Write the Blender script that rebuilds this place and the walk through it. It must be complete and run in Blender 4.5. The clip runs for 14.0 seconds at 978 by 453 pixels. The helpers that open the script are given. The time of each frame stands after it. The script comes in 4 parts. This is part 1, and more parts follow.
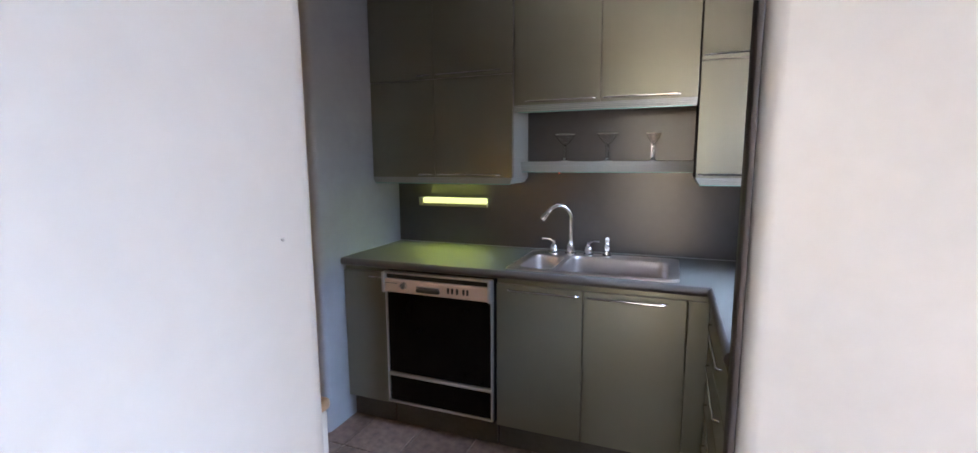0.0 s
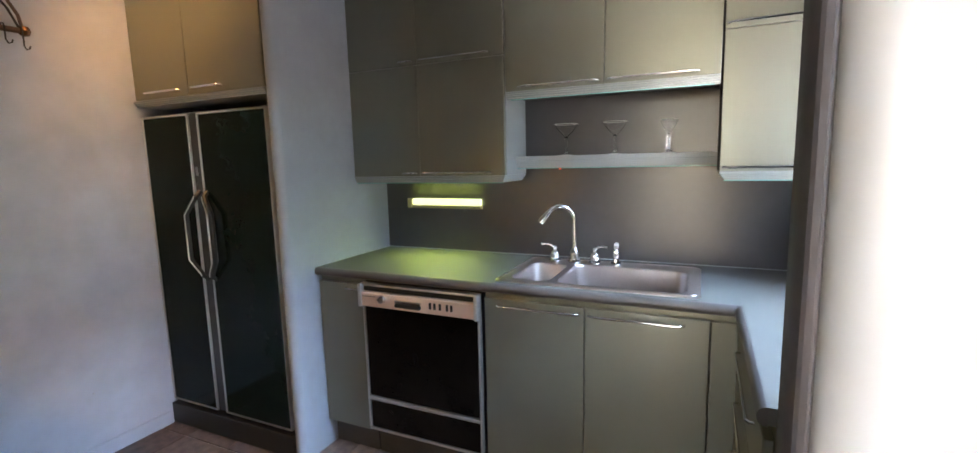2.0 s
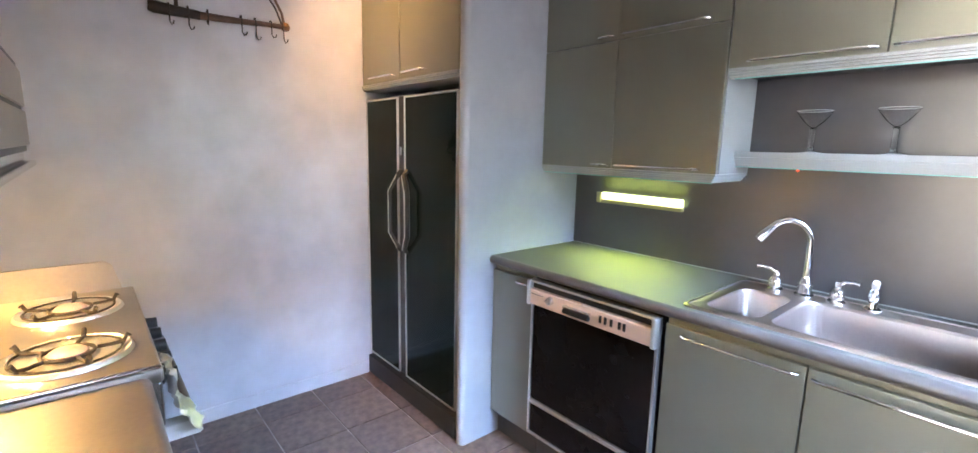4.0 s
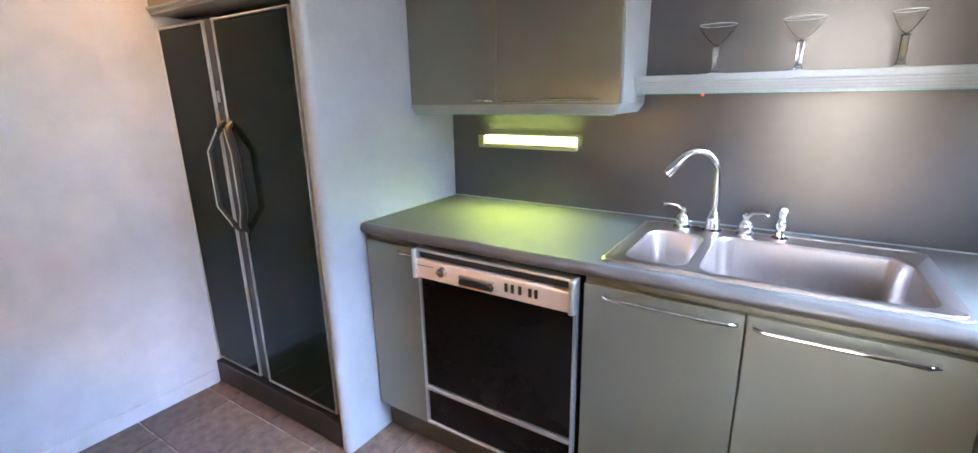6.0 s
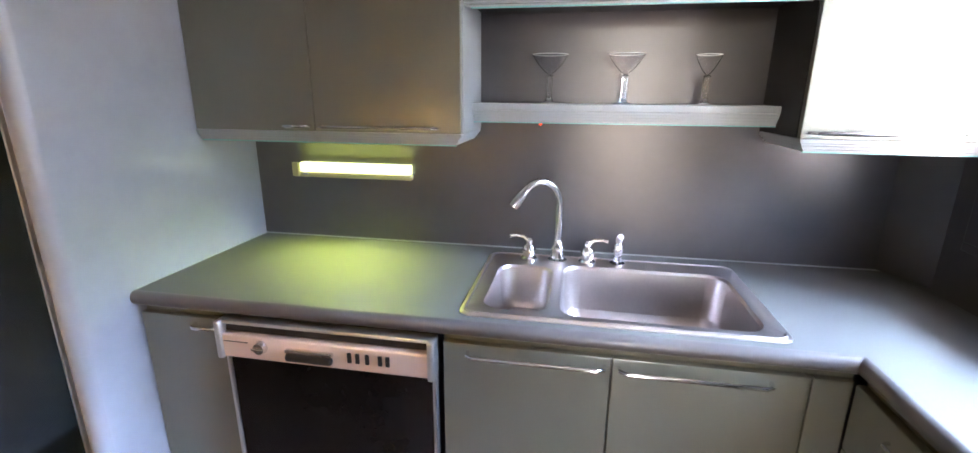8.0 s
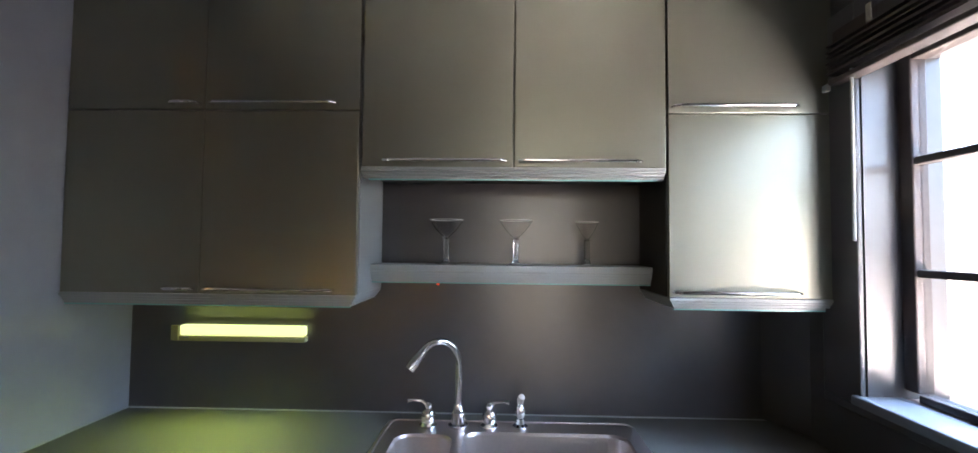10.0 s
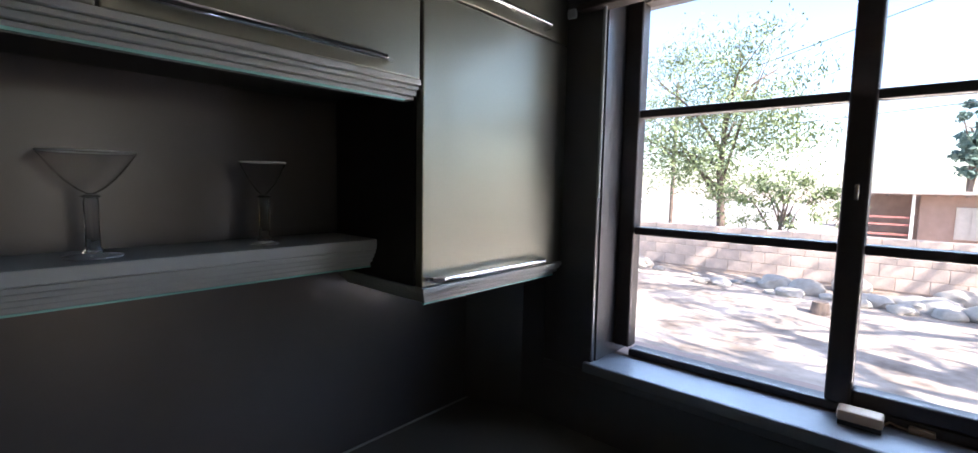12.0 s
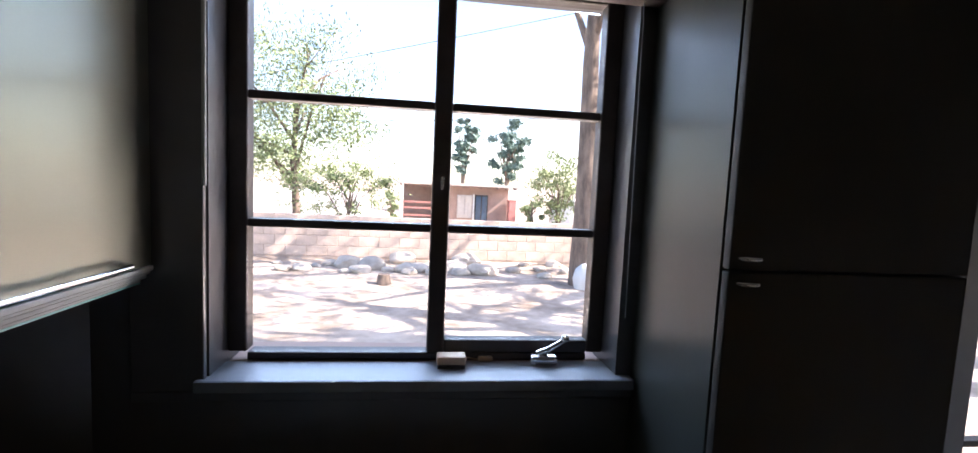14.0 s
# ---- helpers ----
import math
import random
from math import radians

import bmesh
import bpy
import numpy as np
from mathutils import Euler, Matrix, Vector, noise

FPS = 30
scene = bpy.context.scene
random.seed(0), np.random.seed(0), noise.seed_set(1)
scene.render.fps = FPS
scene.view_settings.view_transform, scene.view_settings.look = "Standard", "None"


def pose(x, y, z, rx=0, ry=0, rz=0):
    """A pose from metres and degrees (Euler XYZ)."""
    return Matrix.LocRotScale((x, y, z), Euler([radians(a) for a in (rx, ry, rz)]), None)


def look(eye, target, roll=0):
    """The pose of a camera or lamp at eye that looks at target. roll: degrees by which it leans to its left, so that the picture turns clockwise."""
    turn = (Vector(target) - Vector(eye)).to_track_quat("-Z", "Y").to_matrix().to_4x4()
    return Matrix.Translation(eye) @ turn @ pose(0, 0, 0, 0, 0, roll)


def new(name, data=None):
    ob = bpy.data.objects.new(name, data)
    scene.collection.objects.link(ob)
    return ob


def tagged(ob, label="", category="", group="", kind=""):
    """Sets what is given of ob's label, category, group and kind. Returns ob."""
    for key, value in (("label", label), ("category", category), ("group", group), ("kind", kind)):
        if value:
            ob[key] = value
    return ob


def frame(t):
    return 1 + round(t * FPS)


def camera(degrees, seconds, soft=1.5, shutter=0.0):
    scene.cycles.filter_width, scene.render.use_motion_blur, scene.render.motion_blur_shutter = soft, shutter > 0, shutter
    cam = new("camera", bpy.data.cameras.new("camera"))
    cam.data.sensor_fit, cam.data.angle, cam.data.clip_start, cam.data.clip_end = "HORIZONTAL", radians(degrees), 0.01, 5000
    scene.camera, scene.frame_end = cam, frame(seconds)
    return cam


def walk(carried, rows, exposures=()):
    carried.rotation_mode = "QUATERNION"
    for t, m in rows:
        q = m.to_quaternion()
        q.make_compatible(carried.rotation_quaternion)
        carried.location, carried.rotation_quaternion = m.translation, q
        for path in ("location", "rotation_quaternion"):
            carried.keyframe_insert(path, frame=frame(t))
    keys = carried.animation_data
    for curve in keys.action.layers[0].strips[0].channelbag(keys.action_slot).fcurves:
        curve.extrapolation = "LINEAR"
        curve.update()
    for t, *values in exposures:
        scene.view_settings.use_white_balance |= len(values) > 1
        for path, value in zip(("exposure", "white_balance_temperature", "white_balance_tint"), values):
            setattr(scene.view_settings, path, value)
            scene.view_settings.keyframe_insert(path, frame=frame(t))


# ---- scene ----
cam = camera(91.9, 14.0)
PATH = [
    (0, (-0.333, 3.74, 1.422), (-1.054, 5.586, 1.148), -0.3),
    (0.5, (-0.308, 3.775, 1.43), (-0.981, 5.644, 1.197), 0.0),
    (1, (-0.308, 3.815, 1.404), (-0.972, 5.687, 1.167), 0.0),
    (1.5, (-0.308, 3.933, 1.395), (-0.966, 5.804, 1.138), -0.5),
    (2, (-0.3, 4.088, 1.397), (-1.117, 5.893, 1.126), -1.3),
    (2.5, (-0.283, 4.218, 1.402), (-1.535, 5.749, 1.101), -1.4),
    (3, (-0.298, 4.281, 1.407), (-1.761, 5.6, 1.06), 1.2),
    (3.2, (-0.313, 4.289, 1.424), (-1.789, 5.592, 1.075), 1.3),
    (5.3, (-0.468, 4.49, 1.4), (-1.973, 5.775, 1.105), 1.7),
    (5.5, (-0.531, 4.511, 1.401), (-1.894, 5.941, 1.088), 0.2),
    (6, (-0.639, 4.585, 1.368), (-1.687, 6.203, 0.833), -1.1),
    (6.5, (-0.695, 4.674, 1.342), (-1.682, 6.244, 0.593), -1.4),
    (7, (-0.746, 4.719, 1.355), (-1.62, 6.331, 0.557), -1.5),
    (7.5, (-0.803, 4.769, 1.397), (-1.422, 6.535, 0.69), -1.4),
    (8, (-0.794, 4.757, 1.441), (-1.138, 6.654, 0.907), 0.4),
    (8.5, (-0.774, 4.672, 1.497), (-0.932, 6.651, 1.259), 1.2),
    (8.7, (-0.748, 4.632, 1.427), (-0.926, 6.622, 1.53), 1.0),
    (10.8, (-0.699, 5.009, 1.544), (-0.514, 7.0, 1.564), 0.1),
    (11, (-0.697, 5.098, 1.557), (-0.414, 7.077, 1.513), 0.1),
    (11.5, (-0.787, 5.315, 1.531), (0.033, 7.136, 1.421), 0.6),
    (12, (-0.781, 5.446, 1.528), (0.708, 6.769, 1.347), 1.1),
    (12.5, (-0.738, 5.474, 1.524), (1.123, 6.189, 1.361), 2.3),
    (13, (-0.787, 5.56, 1.527), (1.202, 5.709, 1.373), 2.3),
    (13.5, (-0.811, 5.549, 1.526), (1.182, 5.502, 1.363), 2.6),
    (14, (-0.785, 5.545, 1.526), (1.192, 5.295, 1.353), 2.7),
]
EXPOSURES = [
    (0, 3.45, 6350, 20), (0.6, 3.6, 6350, 19), (1.5, 3.85, 6350, 15), (2.0, 4.1, 6350, 14), (2.6, 5.1, 6100, 16), (5.3, 5.1, 6000, 18), (7.5, 5.1, 6300, 22),
    (8.3, 4.55, 6250, 23), (8.9, 3.9, 6300, 21), (11.0, 3.1, 6050, 16), (12.0, 1.9, 6150, 17), (12.5, 1.7, 6350, 20), (13.0, 1.75, 6450, 20), (14.0, 2.0, 6550, 20),
]
walk(cam, [(t, look(eye, target, roll)) for t, eye, target, roll in PATH], EXPOSURES)


# ---- light and sky ----
SUN_TO = Vector((-0.25, -1.0, 0.85)).normalized()
world = bpy.data.worlds.new("sky_world")
scene.world = world
world.use_nodes = True
wn = world.node_tree.nodes
sky = wn.new("ShaderNodeTexSky")
sky.sky_type, sky.sun_disc = "NISHITA", False
sky.sun_elevation = math.asin(SUN_TO.z)
sky.sun_rotation = math.atan2(SUN_TO.x, SUN_TO.y)
world.node_tree.links.new(sky.outputs[0], wn["Background"].inputs[0])
wn["Background"].inputs[1].default_value = 0.15
sun = new("sun", bpy.data.lights.new("sun", "SUN"))
sun.data.energy, sun.data.angle, sun.data.color = 5.0, radians(0.5), (1.0, 0.94, 0.85)
sun.matrix_world = look((0, 0, 30), Vector((0, 0, 30)) - SUN_TO)


def area(name, pos, target, sx, sy, power, color, spread=180):
    ob = new(name, bpy.data.lights.new(name, "AREA"))
    ob.data.shape, ob.data.size, ob.data.size_y, ob.data.energy, ob.data.color = "RECTANGLE", sx, sy, power, color
    ob.data.spread = radians(spread)
    ob.matrix_world = look(pos, target)
    return ob


# added area lamps for skylight through the kitchen window and the hall's glazed door
area("hall_skylight", (-0.45, 1.62, 1.3), (-0.45, 3.0, 1.3), 1.2, 1.9, 0.080, (1.0, 0.92, 0.88))
area("sky_fill_hall", (1.7, 2.9, 2.0), (-0.5, 4.2, 1.5), 1.8, 1.2, 0.40, (1.0, 0.94, 0.92))
area("sky_fill_east", (2.7, 5.75, 3.55), (-1.2, 5.35, 1.2), 3.2, 1.3, 60, (0.53, 0.74, 1.0))
# two fill lamps out of view, added for the glow on the splashback
area("sky_fill_southeast", (1.15, 4.25, 2.05), (-0.15, 6.3, 1.2), 0.9, 0.8, 0.22, (0.55, 0.74, 1.0), 75)
area("ground_fill_southeast", (1.05, 4.45, 0.64), (-0.05, 6.3, 1.20), 0.8, 0.6, 2.2, (1.0, 0.88, 0.80), 85)
# fill lamp hidden below the sill, standing in for ground bounce
area("ground_fill_east", (1.30, 5.6, 0.28), (-1.0, 5.5, 2.42), 1.4, 0.5, 21, (1.0, 0.86, 0.72))
area("strip_tube", (-1.57, 6.285, 1.160), (-1.56, 6.10, 0.93), 0.40, 0.05, 0.110, (0.70, 0.90, 0.14), 130)
area("strip_tube_upward", (-1.57, 6.308, 1.212), (-1.57, 6.345, 1.33), 0.40, 0.02, 0.035, (0.74, 0.90, 0.16), 120)
area("hood_lamp", (-1.78, 4.02, 1.325), (-1.78, 4.05, 0.9), 0.22, 0.08, 0.78, (1.0, 0.58, 0.16))
# unseen warm fill added to tint the cabinet above the fridge
spot = new("fridge_warm_fill", bpy.data.lights.new("fridge_warm_fill", "SPOT"))
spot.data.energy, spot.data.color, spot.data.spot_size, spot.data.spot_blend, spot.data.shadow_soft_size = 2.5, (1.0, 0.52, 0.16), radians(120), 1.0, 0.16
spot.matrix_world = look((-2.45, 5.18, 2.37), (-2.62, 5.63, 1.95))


# ---- materials ----
def rgb(c):
    return (c[0], c[1], c[2], 1.0)


def mat(name, base, rough=0.5, metal=0.0, var=0.15, scale=6.0, fine=60.0, bump=0.05, coat=0.0, second=None, vary=0.0, stretch=(1, 1, 1), spec=0.5, rvar=0.1):
    """Two scales of noise in colour and roughness, fine relief, and an optional step of colour from piece to piece."""
    m = bpy.data.materials.new(name)
    m.use_nodes = True
    nt = m.node_tree
    n, l = nt.nodes, nt.links
    b = n["Principled BSDF"]
    co = n.new("ShaderNodeTexCoord")
    mp = n.new("ShaderNodeMapping")
    mp.inputs["Scale"].default_value = stretch
    l.new(co.outputs["Object"], mp.inputs[0])
    big, small = n.new("ShaderNodeTexNoise"), n.new("ShaderNodeTexNoise")
    big.inputs["Scale"].default_value, small.inputs["Scale"].default_value = scale, fine
    big.inputs["Detail"].default_value, small.inputs["Detail"].default_value = 5, 4
    for t in (big, small):
        l.new(mp.outputs[0], t.inputs["Vector"])
    mix = n.new("ShaderNodeMix")
    mix.data_type = "RGBA"
    dark = second or tuple(c * (1 - var) for c in base)
    light = tuple(min(1, c * (1 + var * 0.6)) for c in base)
    mix.inputs["A"].default_value, mix.inputs["B"].default_value = rgb(dark), rgb(light)
    add = n.new("ShaderNodeMath")
    add.operation = "MULTIPLY_ADD"
    l.new(small.outputs[0], add.inputs[0])
    add.inputs[1].default_value = 0.35
    l.new(big.outputs[0], add.inputs[2])
    ramp = n.new("ShaderNodeMapRange")
    ramp.inputs["From Min"].default_value, ramp.inputs["From Max"].default_value = 0.45, 0.95
    l.new(add.outputs[0], ramp.inputs[0])
    l.new(ramp.outputs[0], mix.inputs["Factor"])
    col = mix.outputs["Result"]
    if vary:
        info = n.new("ShaderNodeObjectInfo")
        hsv = n.new("ShaderNodeHueSaturation")
        mr = n.new("ShaderNodeMapRange")
        mr.inputs["To Min"].default_value, mr.inputs["To Max"].default_value = 1 - vary, 1 + vary
        l.new(info.outputs["Random"], mr.inputs[0])
        l.new(mr.outputs[0], hsv.inputs["Value"])
        l.new(col, hsv.inputs["Color"])
        col = hsv.outputs[0]
    l.new(col, b.inputs["Base Color"])
    rr = n.new("ShaderNodeMapRange")
    rr.inputs["To Min"].default_value, rr.inputs["To Max"].default_value = max(0.02, rough - rvar * 0.5), min(1, rough + rvar)
    l.new(big.outputs[0], rr.inputs[0])
    l.new(rr.outputs[0], b.inputs["Roughness"])
    b.inputs["Metallic"].default_value = metal
    b.inputs["Coat Weight"].default_value = coat
    b.inputs["Specular IOR Level"].default_value = spec
    if bump:
        bp = n.new("ShaderNodeBump")
        bp.inputs["Strength"].default_value, bp.inputs["Distance"].default_value = bump, 0.01
        l.new(add.outputs[0], bp.inputs["Height"])
        l.new(bp.outputs[0], b.inputs["Normal"])
    return m


def glow(name, color, power):
    m = bpy.data.materials.new(name)
    m.use_nodes = True
    b = m.node_tree.nodes["Principled BSDF"]
    b.inputs["Base Color"].default_value = rgb(color)
    b.inputs["Emission Color"].default_value, b.inputs["Emission Strength"].default_value = rgb(color), power
    return m


def glass(name, rough=0.0, tint=(1, 1, 1), thin=False):
    m = bpy.data.materials.new(name)
    m.use_nodes = True
    b = m.node_tree.nodes["Principled BSDF"]
    b.inputs["Base Color"].default_value = rgb(tint)
    b.inputs["Roughness"].default_value, b.inputs["Transmission Weight"].default_value = rough, 1.0
    b.inputs["IOR"].default_value = 1.03 if thin else 1.45
    return m


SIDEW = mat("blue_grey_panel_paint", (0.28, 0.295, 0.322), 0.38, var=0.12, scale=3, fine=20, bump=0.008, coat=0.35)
WALL = mat("grey_plaster_paint", (0.505, 0.52, 0.570), 0.38, var=0.24, scale=1.7, fine=8, bump=0.03, coat=0.12, rvar=0.2)
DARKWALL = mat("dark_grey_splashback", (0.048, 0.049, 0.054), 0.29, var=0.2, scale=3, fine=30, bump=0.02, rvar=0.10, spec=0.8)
CEIL = mat("grey_ceiling_paint", (0.32, 0.33, 0.34), 0.7, var=0.06, scale=3, fine=80)
DOOR = mat("grey_green_lacquer", (0.225, 0.230, 0.188), 0.31, metal=0.68, var=0.06, scale=3, fine=220, bump=0.01, coat=0.15)
# tall cabinet side: its dim lighting is painted into the base colour
TALLSIDE = mat("shaded_lacquer_side", (0.030, 0.034, 0.031), 0.30, var=0.1, scale=3, fine=200, bump=0.01, spec=0.35)
# cabinet lacquer with the shade put into its base colour
SHADEDOOR = mat("shaded_lacquer", (0.025, 0.024, 0.022), 0.5, var=0.06, scale=3, fine=200, bump=0.01, spec=0.2)
TRIM = mat("pale_grey_moulding", (0.31, 0.335, 0.33), 0.35, var=0.06, scale=5, fine=120, bump=0.01)
COUNTER = mat("dark_grey_worktop", (0.098, 0.100, 0.092), 0.60, var=0.12, scale=5, fine=160, bump=0.015, rvar=0.12)
NOSE = mat("dark_worktop_edge", (0.085, 0.078, 0.076), 0.30, var=0.12, scale=5, fine=90, bump=0.01)
# peach base colour holds the warm reflection on the control panel
PANELST = mat("reflection_tinted_metal", (0.80, 0.64, 0.54), 0.38, metal=0.55, var=0.06, scale=5, fine=150, bump=0.01)
EDGEST = mat("pale_satin_edging", (0.66, 0.66, 0.65), 0.28, metal=0.9, var=0.1, scale=9, fine=90)
STEEL = mat("brushed_steel", (0.72, 0.70, 0.68), 0.22, metal=1.0, var=0.08, scale=4, fine=160, bump=0.02, stretch=(1, 8, 8))
COOKST = mat("cooktop_steel", (0.42, 0.38, 0.34), 0.36, metal=1.0, var=0.15, scale=6, fine=110, bump=0.02)
SINKST = mat("sink_steel", (0.52, 0.47, 0.45), 0.34, metal=1.0, var=0.12, scale=6, fine=120, bump=0.02)
CHROME = mat("chrome", (0.82, 0.82, 0.82), 0.05, metal=1.0, var=0.04, bump=0.0, rvar=0.04)
BLACKGL = mat("black_glass_panel", (0.004, 0.009, 0.0078), 0.10, var=0.2, bump=0.0, rvar=0.06, spec=0.10)
DISHGL = mat("black_appliance_panel", (0.006, 0.005, 0.0045), 0.14, var=0.5, scale=5, fine=30, bump=0.0, rvar=0.2, spec=0.10)
BLACK = mat("black_plastic", (0.015, 0.015, 0.015), 0.35, var=0.2, fine=200, bump=0.02)
CAST = mat("cast_iron", (0.018, 0.013, 0.011), 0.75, var=0.3, fine=120, bump=0.1)
BURNST = mat("heat_stained_burner_cap", (0.34, 0.27, 0.28), 0.5, metal=0.1, var=0.2, fine=90)
FOIL = mat("crumpled_foil", (0.90, 0.90, 0.92), 0.34, metal=1.0, var=0.1, scale=25, fine=70, bump=0.9)
TILE = mat("dark_slate_tile", (0.178, 0.128, 0.106), 0.5, second=(0.060, 0.041, 0.034), scale=26, fine=260, bump=0.12, vary=0.16, rvar=0.25)
GROUT = mat("grout", (0.46, 0.40, 0.37), 0.85, second=(0.13, 0.10, 0.09), scale=7, fine=60, bump=0.15)
FRAME = mat("brown_window_paint", (0.035, 0.026, 0.024), 0.5, var=0.35, scale=20, fine=90, bump=0.12)
SILLP = mat("blue_grey_sill_paint", (0.15, 0.17, 0.20), 0.32, var=0.15, scale=6, fine=60, bump=0.04)
KICK = mat("toe_kick", (0.05, 0.048, 0.045), 0.5, var=0.4, scale=8, fine=40, bump=0.05)
CREAM = mat("cream_plastic", (0.42, 0.29, 0.19), 0.45, var=0.05)
TINTED = mat("yellowed_lamp_housing", (0.42, 0.40, 0.20), 0.4, var=0.06)
PANE = glass("window_glass", thin=True)
BOWLM = glass("clear_bowl_glass", 0.0, (1, 1, 1), True)
BOWLM.node_tree.nodes["Principled BSDF"].inputs["IOR"].default_value = 1.14
GLASSM = glass("thick_clear_glass", 0.02, (0.97, 1.0, 0.99))
# whitish colour paints the highlights on rim and foot of clear glass
GLINTM = mat("painted_glass_glint", (0.75, 0.78, 0.78), 0.08, var=0.1, bump=0.0, spec=0.9)
GLINTM.node_tree.nodes["Principled BSDF"].inputs["Transmission Weight"].default_value = 0.35
EDGEGL = mat("pale_turquoise_edge", (0.22, 0.50, 0.46), 0.2, var=0.1, bump=0.0, spec=0.8)
WHITEP = mat("white_panel_paint", (0.52, 0.505, 0.48), 0.28, var=0.08, scale=2.5, fine=40, bump=0.01, coat=0.2)
TANTOP = mat("tan_laminate", (0.42, 0.27, 0.15), 0.4, var=0.15, scale=5, fine=60)
WOOD = mat("worn_rack_wood", (0.11, 0.06, 0.035), 0.5, var=0.5, scale=14, fine=80, bump=0.12, stretch=(3, 1, 3))
BALLM = mat("polished_brown_ball", (0.22, 0.11, 0.05), 0.15, metal=0.5, var=0.2)
IRON = mat("dark_iron", (0.05, 0.04, 0.035), 0.45, metal=0.7, var=0.3, fine=90, bump=0.05)
DIRT = mat("dry_yard_soil", (0.58, 0.48, 0.39), 0.95, second=(0.20, 0.15, 0.11), scale=1.6, fine=9, bump=0.4)
BLOCK = mat("adobe_block", (0.56, 0.44, 0.36), 0.9, var=0.25, scale=4, fine=40, bump=0.2, vary=0.07)
MORTAR = mat("wall_mortar", (0.46, 0.36, 0.29), 0.95, var=0.2, scale=5, fine=50, bump=0.2)
STUCCO = mat("brown_stucco", (0.36, 0.25, 0.21), 0.9, var=0.15, scale=3, fine=50, bump=0.15)
ROOFM = mat("flat_roof", (0.45, 0.40, 0.36), 0.85, var=0.2, scale=2, fine=20)
ROCK = mat("pale_rock", (0.50, 0.44, 0.37), 0.9, var=0.3, scale=4, fine=20, bump=0.4, vary=0.15)
BARK = mat("grey_bark", (0.20, 0.15, 0.12), 0.9, var=0.5, scale=6, fine=30, bump=0.6, stretch=(2, 2, 0.5))
LEAF = mat("olive_leaf", (0.22, 0.27, 0.12), 0.55, var=0.4, scale=1.5, fine=8, bump=0)
PINE = mat("pine_needle", (0.14, 0.21, 0.17), 0.7, var=0.4, scale=1.5, fine=8, bump=0)
BARKP = mat("weathered_rafter_paint", (0.28, 0.21, 0.18), 0.8, var=0.2, fine=40)
PALEP = mat("pale_drawn_blind", (0.50, 0.46, 0.42), 0.8, var=0.1)
REDP = mat("faded_red_paint", (0.50, 0.20, 0.17), 0.6, var=0.2)
HAZEGL = mat("dark_blue_door_glass", (0.06, 0.10, 0.15), 0.15, var=0.2, bump=0.0)
WHITEW = mat("white_wash", (0.7, 0.69, 0.66), 0.85, var=0.15, scale=5, fine=30, bump=0.2)

# ---- mesh helpers ----
ORIGIN = {}


def thing(name, pos, label, category, group=""):
    ob = new(name)
    ob.location = pos
    ob.empty_display_size = 0.05
    ORIGIN[ob.name] = Vector(pos)
    return tagged(ob, label, category, group)


def flat_sides(me):
    """Keeps a big flat side flat beside its narrow bevels."""
    sharp = me.attributes.get("sharp_edge") or me.attributes.new("sharp_edge", "BOOLEAN", "EDGE")
    beside = {}
    for p in me.polygons:
        for k in p.edge_keys:
            beside.setdefault(k, []).append(p.area)
    for e in me.edges:
        a = beside.get(tuple(sorted(e.vertices)), ())
        if len(a) == 2 and max(a) > 6 * min(a):
            sharp.data[e.index].value = True


def finish(ob, smooth):
    if smooth:
        for p in ob.data.polygons:
            p.use_smooth = True
        ob.data.set_sharp_from_angle(angle=radians(38))
        flat_sides(ob.data)


def part(name, bm, material, parent, label="", smooth=True, kind=""):
    org = ORIGIN[parent.name]
    bmesh.ops.translate(bm, vec=-org, verts=bm.verts)
    me = bpy.data.meshes.new(name)
    bm.to_mesh(me)
    bm.free()
    me.materials.append(material)
    ob = new(name, me)
    ob.parent = parent
    ORIGIN[ob.name] = org
    finish(ob, smooth)
    return tagged(ob, label, kind=kind)


def single(name, bm, material, pos, label="", category="", group="", kind="", smooth=True):
    bmesh.ops.translate(bm, vec=-Vector(pos), verts=bm.verts)
    me = bpy.data.meshes.new(name)
    bm.to_mesh(me)
    bm.free()
    me.materials.append(material)
    ob = new(name, me)
    ob.location = pos
    ORIGIN[ob.name] = Vector(pos)
    finish(ob, smooth)
    return tagged(ob, label, category, group, kind)


def box(x0, x1, y0, y1, z0, z1, r=0.0, seg=2, bm=None):
    bm = bm or bmesh.new()
    made = bmesh.ops.create_cube(bm, size=1.0)["verts"]
    for v in made:
        v.co = Vector(((x0 + x1) / 2 + v.co.x * abs(x1 - x0), (y0 + y1) / 2 + v.co.y * abs(y1 - y0), (z0 + z1) / 2 + v.co.z * abs(z1 - z0)))
    if r:
        edges = list({e for v in made for e in v.link_edges})
        bmesh.ops.bevel(bm, geom=edges, offset=r, segments=seg, affect="EDGES", profile=0.5)
    return bm


